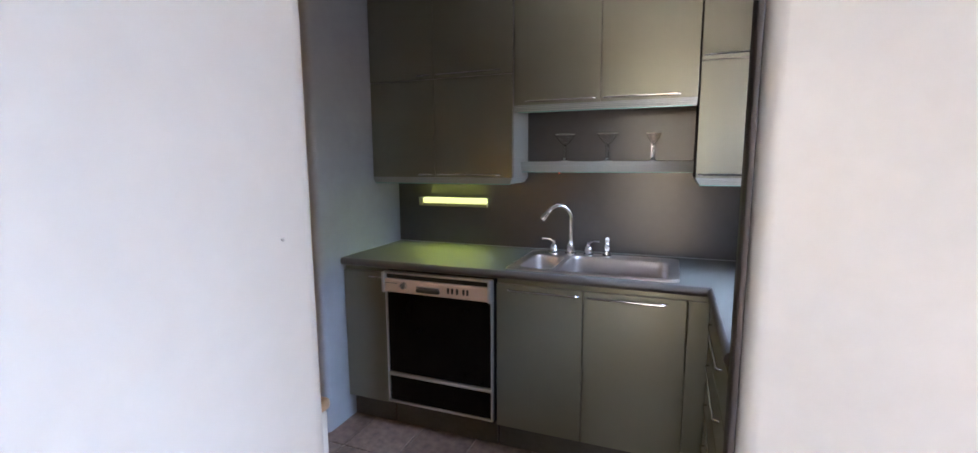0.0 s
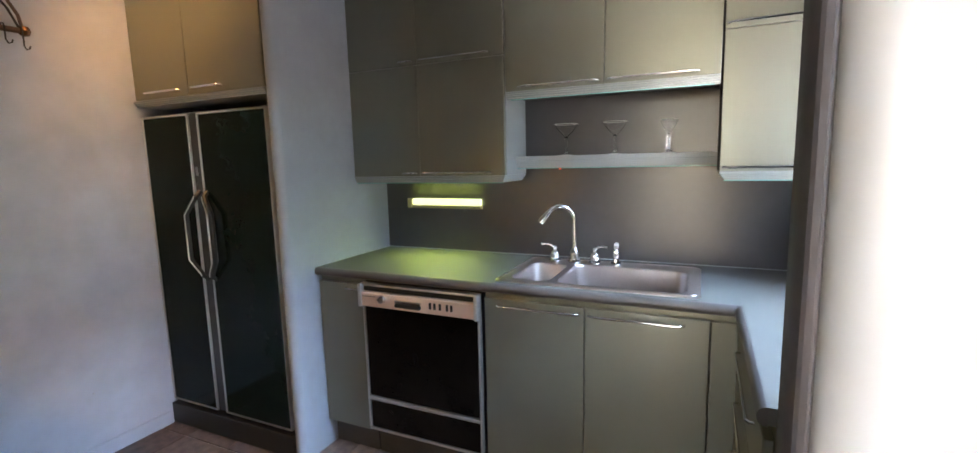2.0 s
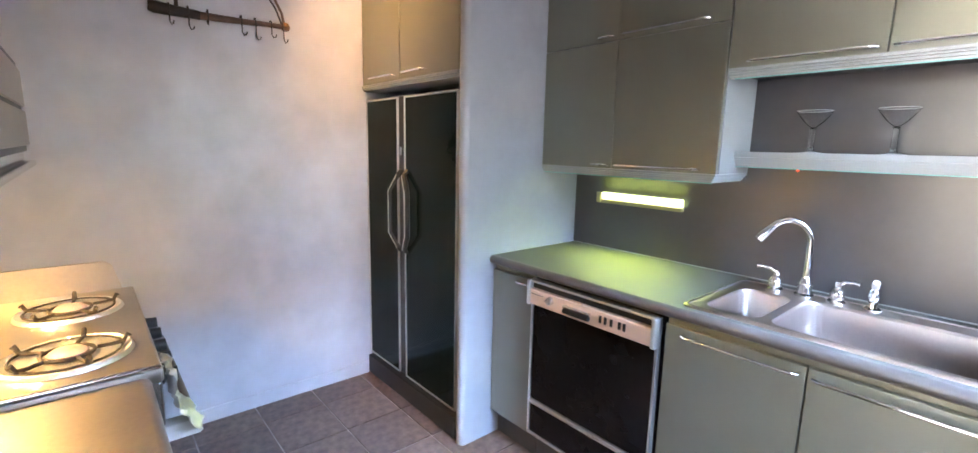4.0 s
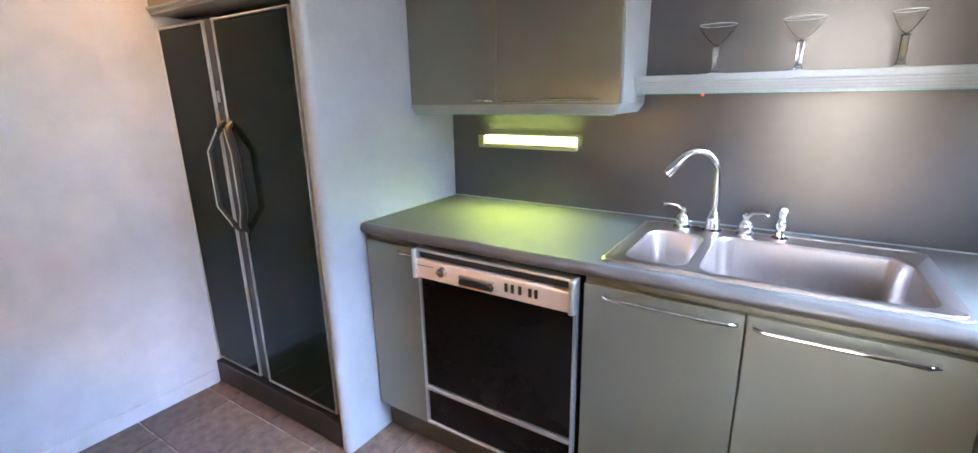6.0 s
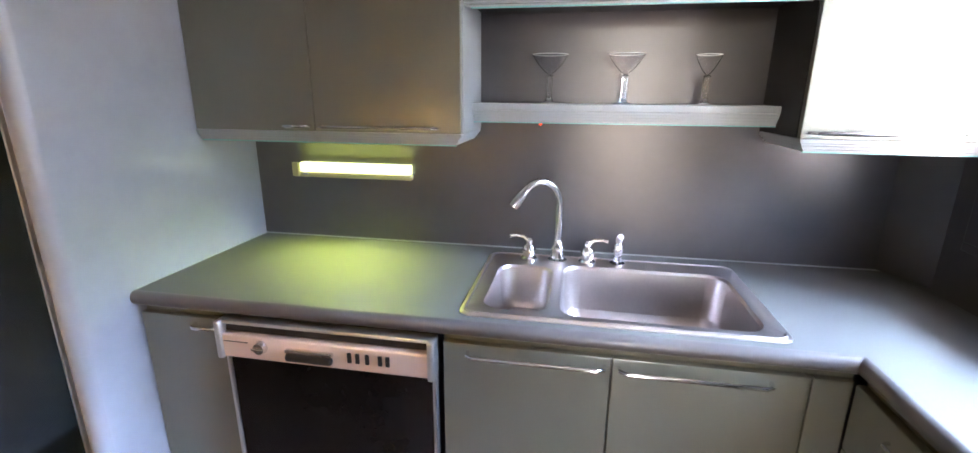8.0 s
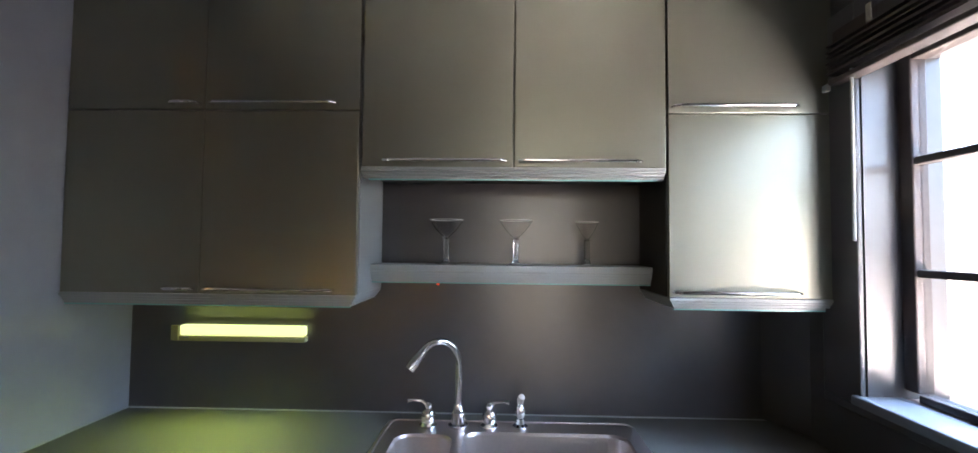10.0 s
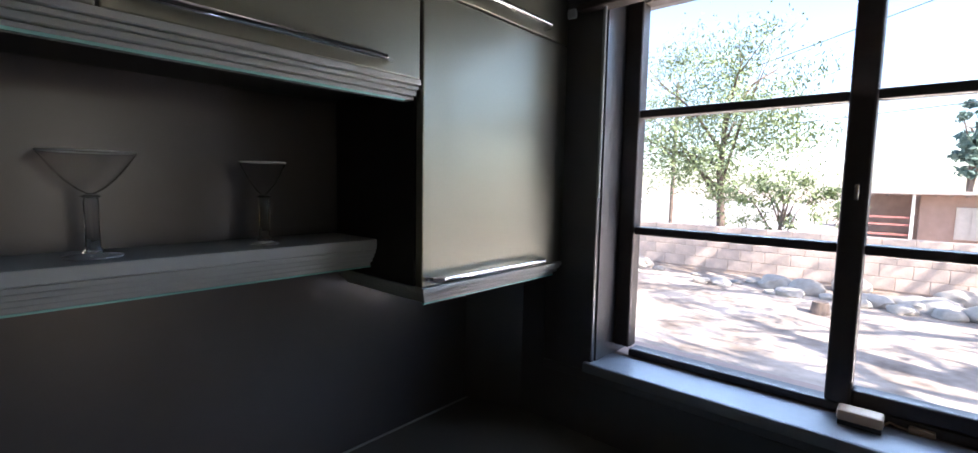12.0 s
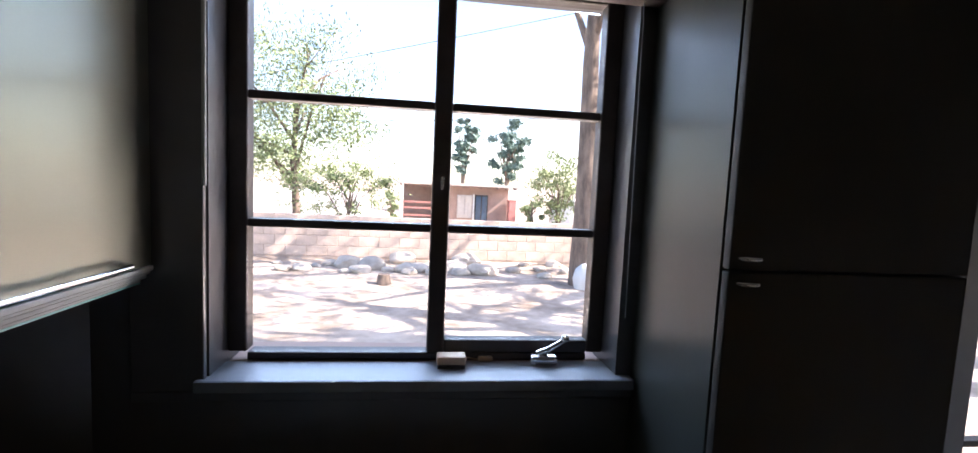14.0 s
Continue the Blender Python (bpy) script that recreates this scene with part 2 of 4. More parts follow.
def tube(points, radius, bm=None, sides=10, cap=True):
    """A round bar through the points; radius may be a list."""
    bm = bm or bmesh.new()
    pts = [Vector(p) for p in points]
    rad = radius if isinstance(radius, (list, tuple)) else [radius] * len(pts)
    rings, up = [], None
    for i, p in enumerate(pts):
        d = (pts[min(i + 1, len(pts) - 1)] - pts[max(i - 1, 0)]).normalized()
        if up is None:
            up = d.orthogonal().normalized()
        up = (up - d * up.dot(d)).normalized()
        side = d.cross(up)
        rings.append([bm.verts.new(p + (up * math.cos(a) + side * math.sin(a)) * rad[i]) for a in (2 * math.pi * k / sides for k in range(sides))])
    for a, b in zip(rings, rings[1:]):
        for k in range(sides):
            bm.faces.new((a[k], a[(k + 1) % sides], b[(k + 1) % sides], b[k]))
    if cap:
        bm.faces.new(rings[0][::-1])
        bm.faces.new(rings[-1])
    return bm


def lathe(profile, center, bm=None, sides=24):
    """Turns (radius, height) pairs round the vertical through center."""
    bm = bm or bmesh.new()
    cx, cy, cz = center
    rings = []
    for r, z in profile:
        if r < 1e-5:
            rings.append([bm.verts.new((cx, cy, cz + z))])
        else:
            rings.append([bm.verts.new((cx + r * math.cos(2 * math.pi * k / sides), cy + r * math.sin(2 * math.pi * k / sides), cz + z)) for k in range(sides)])
    for a, b in zip(rings, rings[1:]):
        for k in range(sides):
            j = (k + 1) % sides
            if len(a) == 1:
                bm.faces.new((a[0], b[j], b[k]))
            elif len(b) == 1:
                bm.faces.new((a[k], a[j], b[0]))
            else:
                bm.faces.new((a[k], a[j], b[j], b[k]))
    bmesh.ops.recalc_face_normals(bm, faces=bm.faces)
    return bm


def extrude_profile(profile, axis, a, b, bm=None):
    """Extrudes a closed outline of (u, z) along x (u is y) or along y (u is x), or of (x, y) along z, from a to b."""
    bm = bm or bmesh.new()
    put = {"x": lambda s, u, z: (s, u, z), "y": lambda s, u, z: (u, s, z), "z": lambda s, u, z: (u, z, s)}[axis]
    r0 = [bm.verts.new(put(a, u, z)) for u, z in profile]
    r1 = [bm.verts.new(put(b, u, z)) for u, z in profile]
    n = len(profile)
    for i in range(n):
        bm.faces.new((r0[i], r0[(i + 1) % n], r1[(i + 1) % n], r1[i]))
    bm.faces.new(r0[::-1])
    bm.faces.new(r1)
    bmesh.ops.recalc_face_normals(bm, faces=bm.faces)
    return bm


def arc(cx, cy, r, a0, a1, n):
    return [(cx + r * math.cos(radians(a0 + (a1 - a0) * i / n)), cy + r * math.sin(radians(a0 + (a1 - a0) * i / n))) for i in range(n + 1)]


# ---- plan ----
XL, XR = -2.945, 0.212          # west wall, window wall
YN = 6.355                      # sink wall
YS = 3.78                       # wall behind the range
ZC = 2.42                       # ceiling
XP = -0.641                      # east face of the partition
YP = 4.093                      # end of the partition
XT, YT = -0.103, 5.078            # tall cabinet: west face, north face
PX = -1.97                      # east face of the fridge panel
YB = 5.775                      # fronts of the base cabinets
YU = 6.078                      # fronts of the wall cabinets
WT, WB, WY0, WY1, WX = 1.97, 1.131, 5.115, 5.980, 0.312


def setting(name, bm, m, smooth=False):
    return single(name, bm, m, (0, 0, 0), kind="structure", smooth=smooth)


setting("wall_west", box(XL - 0.15, XL, 1.4, YN + 0.2, -0.1, ZC), WALL)
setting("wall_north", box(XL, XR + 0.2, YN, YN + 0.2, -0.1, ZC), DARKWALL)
VY0, VY1, VB = 3.33, 4.172, 0.53        # second, lower window
bm = box(XR, XR + 0.2, VY1, WY0, -0.1, ZC)
box(XR, XR + 0.2, WY1, YN, -0.1, ZC, bm=bm)
box(XR, XR + 0.2, 1.4, VY0, -0.1, ZC, bm=bm)
for ya, yb, zb in ((WY0, WY1, WB), (VY0, VY1, VB)):
    box(XR, XR + 0.2, ya, yb, -0.1, zb - 0.047, bm=bm)
    box(XR, XR + 0.2, ya, yb, WT, ZC, bm=bm)
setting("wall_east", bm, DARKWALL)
setting("corner_fillet", extrude_profile([(XR - 0.001, 6.20), (XR - 0.001, YN - 0.001), (0.150, YN - 0.001)], "z", 0.923, 1.30), DARKWALL)
setting("wall_range", box(XL, -0.82, YS - 0.1, YS, -0.1, ZC), WALL)
bm = bmesh.new()
prof = [(-0.82, 1.6), (XP, 1.6)] + arc(XP - 0.02, YP - 0.02, 0.02, 0, 90, 6) + arc(-0.82 + 0.035, YP - 0.035, 0.035, 90, 180, 6)
lo = [bm.verts.new((x, y, -0.1)) for x, y in prof]
hi = [bm.verts.new((x, y, ZC)) for x, y in prof]
for i in range(len(prof)):
    j = (i + 1) % len(prof)
    bm.faces.new((lo[i], lo[j], hi[j], hi[i]))
bm.faces.new(hi)
bm.faces.new(lo[::-1])
bmesh.ops.recalc_face_normals(bm, faces=bm.faces)
setting("partition", bm, WHITEP, True)
# runs on unseen past the south wall as an added sun block
setting("ceiling", box(XL - 0.15, XR + 0.35, -1.2, YN + 0.2, ZC, ZC + 0.15), CEIL)
bm = box(XL - 0.15, -1.15, 1.4, 1.6, -0.1, ZC)
box(0.10, XR, 1.4, 1.6, -0.1, ZC, bm=bm)
box(-1.15, 0.10, 1.4, 1.6, 2.3, ZC, bm=bm)
setting("wall_south", bm, WALL)
prof = arc(-0.2325, 4.334, 0.02, 90, 270, 10) + [(0.0, 4.314), (0.0, 4.354)]
bm = bmesh.new()
lo = [bm.verts.new((x, y, -0.004)) for x, y in prof]
hi = [bm.verts.new((x, y, ZC)) for x, y in prof]
for i in range(len(prof)):
    j = (i + 1) % len(prof)
    bm.faces.new((lo[i], lo[j], hi[j], hi[i]))
bm.faces.new(hi)
bm.faces.new(lo[::-1])
bmesh.ops.recalc_face_normals(bm, faces=bm.faces)
setting("passage_screen", bm, WHITEP, True)
setting("screen_edge", box(-0.262, -0.2528, 4.316, 4.352, -0.003, ZC - 0.001, 0.006), FRAME, True)
floor = setting("floor", box(XL, XR + 0.2, 1.4, YN, -0.12, -0.006), GROUT)
setting("baseboard", box(XL, XL + 0.012, YS, 5.60, -0.004, 0.072, 0.003), WALL)

# fridge panel, with a rounded front edge
prof = [(-2.027, YN)] + arc(-1.9985, 5.625, 0.0285, 180, 360, 14) + [(PX, YN)]
bm = bmesh.new()
lo = [bm.verts.new((x, y, 0)) for x, y in prof]
hi = [bm.verts.new((x, y, ZC)) for x, y in prof]
for i in range(len(prof)):
    j = (i + 1) % len(prof)
    bm.faces.new((lo[i], lo[j], hi[j], hi[i]))
bm.faces.new(hi)
bm.faces.new(lo[::-1])
bmesh.ops.recalc_face_normals(bm, faces=bm.faces)
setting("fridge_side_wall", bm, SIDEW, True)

# ---- window ----
def window(y0, y1, name, zb, bars):
    w = thing(name, (WX, (y0 + y1) / 2, zb), "", "")
    w["kind"] = "structure"
    x0, x1 = WX - 0.012, WX + 0.03
    a0, a3 = y0 + 0.040, y1 - 0.040
    a1, a2 = (y0 + y1) / 2 - 0.046, (y0 + y1) / 2 - 0.005
    bm = box(x0, x1, y0, a0, zb, WT, 0.004)
    box(x0, x1, a3, y1, zb, WT, 0.004, bm=bm)
    box(x0, x1, a0, a3, zb - 0.020, zb - 0.001, 0.004, bm=bm)
    box(x0, x1, a0, a3, WT - 0.02, WT, 0.004, bm=bm)
    part("window_frame", bm, FRAME, w)
    part("mullion", box(x0 - 0.004, x1, a1, a2, zb - 0.001, WT - 0.02, 0.005), FRAME, w)
    part("sash_rail", box(x0, x1 - 0.006, a0, a1, zb - 0.001, zb + 0.030, 0.004), FRAME, w)
    zs = [zb - 0.001] + [zz + d for zz in bars for d in (-0.0095, 0.0095)] + [WT - 0.02]
    for zz in bars:
        for a, b in ((a0, a1), (a2, a3)):
            part("glazing_bar", box(x0 + 0.004, x1 - 0.006, a, b, zz - 0.0095, zz + 0.0095, 0.003), FRAME, w)
    for k in range(len(bars) + 1):
        for a, b in ((a0, a1), (a2, a3)):
            zlow = zb + 0.030 if (k == 0 and b == a1) else zs[2 * k]
            p = part("pane", box(WX + 0.008, WX + 0.011, a, b, zlow, zs[2 * k + 1]), PANE, w)
            p.visible_shadow = False
    part("latch", box(x0 - 0.018, x0 - 0.004, a1 + 0.014, a1 + 0.022, 1.51, 1.54, 0.003), STEEL, w, "steel window latch")


window(WY0, WY1, "window_1", WB, (1.421, 1.698))
window(VY0, VY1, "window_2", VB, (0.868, 1.205, 1.542))
setting("window_sill", box(XR - 0.03, WX - 0.013, YT + 0.001, 6.0, WB - 0.045, WB - 0.02, 0.005), SILLP, True)
setting("outer_sill", box(WX - 0.012, XR + 0.22, WY0, WY1, WB - 0.046, WB - 0.022, 0.003), STUCCO, True)
setting("window_sill_hall", box(XR - 0.03, WX - 0.013, VY0 - 0.1, VY1 + 0.1, VB - 0.045, VB - 0.02, 0.005), SILLP, True)
bm = box(XR - 0.016, XR - 0.001, YT + 0.001, 6.12, WB - 0.068, WB - 0.046, 0.003)
box(XR - 0.016, XR - 0.001, WY1 + 0.003, 6.12, WB - 0.0455, 2.12, 0.003, bm=bm)
box(XR - 0.016, XR - 0.001, YT + 0.001, WY1 + 0.0025, WT + 0.003, 2.12, 0.003, bm=bm)
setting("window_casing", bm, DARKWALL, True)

crank = thing("window_crank", (0.28, 5.27, WB - 0.02), "grey metal casement window crank folded on the sill", "window crank")
part("gear_box", box(0.262, 0.299, 5.235, 5.30, WB - 0.02, WB + 0.004, 0.007), STEEL, crank)
part("lever", tube([(0.28, 5.28, WB + 0.004), (0.268, 5.255, WB + 0.02), (0.26, 5.225, WB + 0.043)], [0.009, 0.007, 0.006]), STEEL, crank)
part("knob", lathe([(0, 0), (0.009, 0.002), (0.010, 0.010), (0.006, 0.016), (0, 0.017)], (0.26, 5.222, WB + 0.040), sides=12), STEEL, crank)
sens = thing("sensor_box", (0.265, 5.485, WB - 0.02), "small tan plastic sensor box on the window sill", "sensor")
part("cover", box(0.245, 0.285, 5.452, 5.518, WB - 0.012, WB + 0.008, 0.005), CREAM, sens)
part("base", box(0.247, 0.283, 5.454, 5.516, WB - 0.02, WB - 0.012, 0.001), BLACK, sens)
single("sill_clip", box(0.29, 0.302, 5.385, 5.42, WB - 0.02, WB - 0.008, 0.003), CREAM, (0.296, 5.40, WB - 0.02), "small brown plastic clip lying on the window sill", "clip")
single("sensor_cable", tube([(0.285, 5.455, WB - 0.016), (0.298, 5.445, WB - 0.012), (0.30, 5.43, WB - 0.016), (0.296, 5.42, WB - 0.016)], 0.002, sides=6), CREAM, (0.29, 5.44, WB - 0.02), "thin pale cable from the sensor box on the sill", "cable")

blind = thing("venetian_blind", (0.27, 5.55, 2.06), "dark brown venetian blind raised to the top of the window", "blind")
part("headrail", box(0.195, 0.242, 5.05, 6.06, 2.03, 2.075, 0.004), FRAME, blind)
for k in range(9):
    t = 0.006 * math.sin(k * 2.1)
    part("slat", box(0.165 + t, 0.2105 + t, 5.06, 6.04 - abs(t), 2.021 - k * 0.0098, 2.0245 - k * 0.0098), FRAME, blind)
part("bottom_rail", box(0.167, 0.2105, 5.06, 6.04, 1.918, 1.932, 0.004), FRAME, blind)
part("wand", tube([(0.185, 5.975, 2.03), (0.183, 5.975, 1.50)], 0.0045, sides=8), TRIM, blind, "thin clear plastic tilt wand")
for yy in (5.2, 5.9):
    part("bracket", box(0.180, 0.195, yy, yy + 0.02, 2.03, 2.08, 0.002), STEEL, blind)
part("pull_cord", tube([(0.19, 5.12, 2.03), (0.19, 5.115, 1.6), (0.19, 5.11, 1.25)], 0.0014, sides=6), SIDEW, blind)


single("blind_tip", box(0.166, 0.178, 6.041, 6.062, 1.905, 1.925, 0.003), TRIM, (0.17, 6.05, 1.905), "small pale plastic end clip hanging under the raised blind", "clip")


# ---- cabinets ----
def pull_x(parent, xa, xb, y, z, lab="chrome bar handle"):
    """A bar handle along x on a front whose face is at y."""
    h = part("handle", tube([(xa + 0.004, y, z), (xa + 0.006, y - 0.018, z), (xa + 0.02, y - 0.027, z), (xb - 0.02, y - 0.027, z), (xb - 0.006, y - 0.018, z), (xb - 0.004, y, z)], 0.0052), CHROME, parent, lab)
    return h


def pull_y(parent, ya, yb, x, z, out=0.027, r=0.0052):
    c = out * 0.75
    return part("handle", tube([(x, ya + 0.004, z), (x - out * 0.67, ya + 0.006, z), (x - out, ya + c, z), (x - out, yb - c, z), (x - out * 0.67, yb - 0.006, z), (x, yb - 0.004, z)], r), CHROME, parent, "chrome bar handle")


def moulding(x0, x1, yf, yb, z1, steps, left_open=True, right_open=True):
    """A stepped moulding under a cabinet: a stack of slabs that recede downwards."""
    bm = bmesh.new()
    z = z1
    for k, (dz, inset) in enumerate(steps):
        box(x0 + (inset if left_open else 0), x1 - (inset if right_open else 0), yf + inset, yb, z - dz + 0.0005, z, 0.0012, 1, bm=bm)
        z -= dz
    return bm


STEPS = [(0.010, 0.000), (0.007, 0.006), (0.009, 0.012), (0.007, 0.019)]
GAP = 0.0014


def wall_cabinet(x0, x1, zb, splits, zj, label, lo_, ro_, pulls):
    c = thing("wall_cabinet", ((x0 + x1) / 2, YN, zb), label, "kitchen cabinet", "wall cabinets over the sink counter")
    # sides carry the lighting as colour: pale facing the window, near black facing away
    part("carcass", box(x0 + 0.001, x1 - 0.001, YU + 0.021, YN - 0.001, zb + 0.002, ZC - 0.002, 0.001, 1), TRIM if ro_ and x0 < -1 else (SHADEDOOR if ro_ else DOOR), c)
    if not lo_ and not ro_:
        # near-black panel stands for the shade below the cabinet
        part("underside", box(x0 + 0.003, x1 - 0.003, YU + 0.045, YN - 0.002, zb - 0.010, zb + 0.0015, 0.001, 1), SHADEDOOR, c, "underside with shade in its colour")
    part("edge_strip", box(x0 + (0.020 if lo_ or not ro_ else 0.003), x1 - 0.022, YU + 0.0155, YU + 0.020, zb - 0.0345, zb - 0.0310), EDGEGL, c, "thin pale turquoise edge strip")
    part("moulding", moulding(x0 + 0.002, x1 - 0.002, YU - 0.004, YN - 0.002 if lo_ or ro_ else YU + 0.044, zb + 0.001, STEPS, lo_, ro_), TRIM, c, "pale stepped moulding")
    for xa, xb, ha, hb in pulls:
        rows = [(zb, zj), (zj, ZC)] if zj else [(zb, ZC)]
        for za, zc in rows:
            d = part("door", box(xa + GAP, xb - GAP, YU, YU + 0.019, za + GAP, zc - GAP, 0.0025), DOOR, c)
            pull_x(d, ha, hb, YU, za + 0.017)
    return c


wall_cabinet(-1.968, -1.112, 1.333, 2, 1.860, "tall grey-green lacquered wall cabinet with four doors beside the fridge panel", False, True,
             [(-1.968, -1.563, -1.660, -1.573), (-1.563, -1.114, -1.545, -1.175)])
wall_cabinet(-1.109, -0.250, 1.698, 2, None, "grey-green lacquered wall cabinet with two doors over the glass shelf", False, False,
             [(-1.108, -0.676, -1.045, -0.692), (-0.676, -0.250, -0.664, -0.320)])
wall_cabinet(-0.247, 0.2095, 1.340, 1, 1.853, "narrow grey-green lacquered wall cabinet beside the window", True, True,
             [(-0.246, 0.2085, -0.238, 0.108)])

shelf = thing("display_shelf", (-0.676, 6.29, 1.366), "pale grey open shelf with stepped front edge under the wall cabinet", "shelf")
part("board", box(-1.111, -0.249, 6.205, YN - 0.001, 1.398, 1.418, 0.002), TRIM, shelf)
bm = bmesh.new()
for k, (dz, ins) in enumerate([(0.010, 0.004), (0.008, 0.009), (0.010, 0.015), (0.006, 0.022)]):
    z = 1.3975 - 0.0085 * k
    box(-1.111, -0.249, 6.205 + ins, 6.25, z - 0.0085, z, 0.001, 1, bm=bm)
part("moulding", bm, TRIM, shelf, "stepped shelf edge")
# near-black panel stands for the shade below the shelf
part("underside", box(-1.111, -0.249, 6.2505, YN - 0.001, 1.363, 1.3975, 0.001, 1), SHADEDOOR, shelf, "underside with shade in its colour")
part("edge_strip", box(-1.111, -0.249, 6.2265, 6.231, 1.3605, 1.3632), EDGEGL, shelf, "thin pale turquoise edge strip")
single("red_indicator", lathe([(0, 0), (0.004, 0.001), (0.005, 0.005), (0.004, 0.0085), (0.002, 0.0095)], (-0.905, 6.24, 1.3530), sides=12), glow("amber_neon", (1.0, 0.10, 0.03), 0.07), (-0.905, 6.24, 1.3530), "tiny red neon button under the open shelf", "indicator light")


def martini(x, y, z, r, h, label):
    """A wide cocktail glass: a shallow flared bowl on a collar, a thick straight stem and a thin round foot."""
    g = thing("martini_glass", (x, y, z), label, "martini glass", "glasses on the open shelf")
    t = 0.0016
    outer = [(0.0, 0.600), (0.09, 0.605), (0.30, 0.655), (0.52, 0.735), (0.72, 0.830), (0.86, 0.915), (1.0, 1.0)]
    prof = [(r * u, h * v) for u, v in outer] + [(max(0.0, r * u - t), h * v + (t if u < 0.8 else 0)) for u, v in outer[::-1]]
    part("bowl", lathe(prof, (x, y, z), sides=40), BOWLM, g)
    part("collar", lathe([(0, h * 0.565), (0.008, h * 0.567), (0.0125, h * 0.583), (0.008, h * 0.598), (0, h * 0.599)], (x, y, z), sides=16), GLASSM, g)
    part("stem", lathe([(0.0, 0.0065), (0.012, 0.0065), (0.0088, h * 0.10), (0.0082, h * 0.30), (0.0088, h * 0.52), (0.0075, h * 0.564), (0, h * 0.564)], (x, y, z), sides=8), GLASSM, g)
    part("rim", tube([(x + (r - 0.0010) * math.cos(radians(a)), y + (r - 0.0010) * math.sin(radians(a)), z + h) for a in range(0, 361, 12)], 0.0014, sides=6, cap=False), GLINTM, g)
    part("foot", lathe([(0, 0.0005), (r * 0.62, 0.0005), (r * 0.63, 0.0022), (r * 0.4, 0.0040), (0.013, 0.0062), (0, 0.0063)], (x, y, z), sides=32), GLINTM, g)
    return g


martini(-0.884, 6.268, 1.418, 0.054, 0.142, "clear wide martini glass with a thick stem on the open shelf")
martini(-0.662, 6.268, 1.418, 0.053, 0.142, "clear martini glass standing on the open shelf")
martini(-0.437, 6.262, 1.418, 0.036, 0.138, "small clear cocktail glass at the dark end of the shelf")

single("wall_nail", lathe([(0, 0), (0.004, 0.001), (0.003, 0.006), (0, 0.007)], (XL + 0.004, 5.26, 0.33), sides=10), WHITEP, (XL + 0.004, 5.26, 0.33), "tiny white nail head in the grey plaster wall", "nail")
single("wall_nail", lathe([(0, 0), (0.002, 0.001), (0.002, 0.003), (0, 0.004)], (XP + 0.002, 4.045, 1.355), sides=10), WHITEP, (XP + 0.002, 4.045, 1.355), "tiny white nail head in the passage wall", "nail")

# fluorescent strip under the wall cabinet
fl = thing("strip_light", (-1.592, YN, 1.145), "yellow-green glowing fluorescent strip light fixed on the splashback", "strip light")
part("housing", box(-1.808, -1.358, 6.325, YN - 0.001, 1.150, 1.168, 0.003), TINTED, fl)
part("end_cap", box(-1.808, -1.783, 6.318, 6.325, 1.153, 1.203, 0.002), TINTED, fl)
part("diffuser", box(-1.782, -1.360, 6.322, YN - 0.001, 1.169, 1.203, 0.006), glow("fluorescent_tube", (0.74, 0.86, 0.30), 0.14), fl, "glowing yellow-green lens")
part("switch", box(-1.768, -1.748, 6.319, 6.325, 1.160, 1.168, 0.002), TRIM, fl)

# base cabinets
base_l = thing("base_cabinet", (-1.84, 6.08, 0), "narrow grey base cabinet between the fridge panel and the dishwasher", "kitchen cabinet", "base cabinets")
part("carcass", box(PX + 0.002, -1.707, YB + 0.021, YN - 0.002, 0.137, 0.878), DOOR, base_l)
d = part("door", box(PX + 0.004, -1.709, YB, YB + 0.019, 0.137, 0.852, 0.0025), DOOR, base_l)
pull_x(d, -1.80, -1.715, YB, 0.832)
part("toe_kick", box(PX + 0.002, -1.707, YB + 0.055, YB + 0.075, 0.0, 0.136), KICK, base_l)
base_s = thing("sink_cabinet", (-0.63, 6.08, 0), "grey-green base cabinet with two doors under the sink", "kitchen cabinet", "base cabinets")
bm = box(-1.095, -1.07, YB + 0.021, YN - 0.002, 0.137, 0.878)
box(-1.07, -0.17, YN - 0.02, YN - 0.002, 0.137, 0.878, bm=bm)
box(-1.07, -0.17, YB + 0.021, YN - 0.02, 0.137, 0.155, bm=bm)
box(-0.188, -0.17, YB + 0.021, YN - 0.02, 0.155, 0.878, bm=bm)
box(-1.07, -0.188, YB + 0.021, YB + 0.04, 0.84, 0.878, bm=bm)
part("carcass", bm, DOOR, base_s)
for xa, xb, ha, hb in ((-1.094, -0.684, -1.034, -0.697), (-0.684, -0.258, -0.671, -0.335)):
    d = part("door", box(xa + GAP, xb - GAP, YB, YB + 0.019, 0.137, 0.852, 0.0025), DOOR, base_s)
    pull_x(d, ha, hb, YB, 0.829)
part("filler", box(-0.256, -0.176, YB + 0.002, YB + 0.019, 0.137, 0.852, 0.002), DOOR, base_s)
part("toe_kick", box(-1.096, -0.10, YB + 0.055, YB + 0.075, 0.0, 0.136), KICK, base_s)
ret = thing("drawer_cabinet", (0.03, 5.43, 0), "grey-green drawer cabinet under the window counter", "kitchen cabinet", "base cabinets")
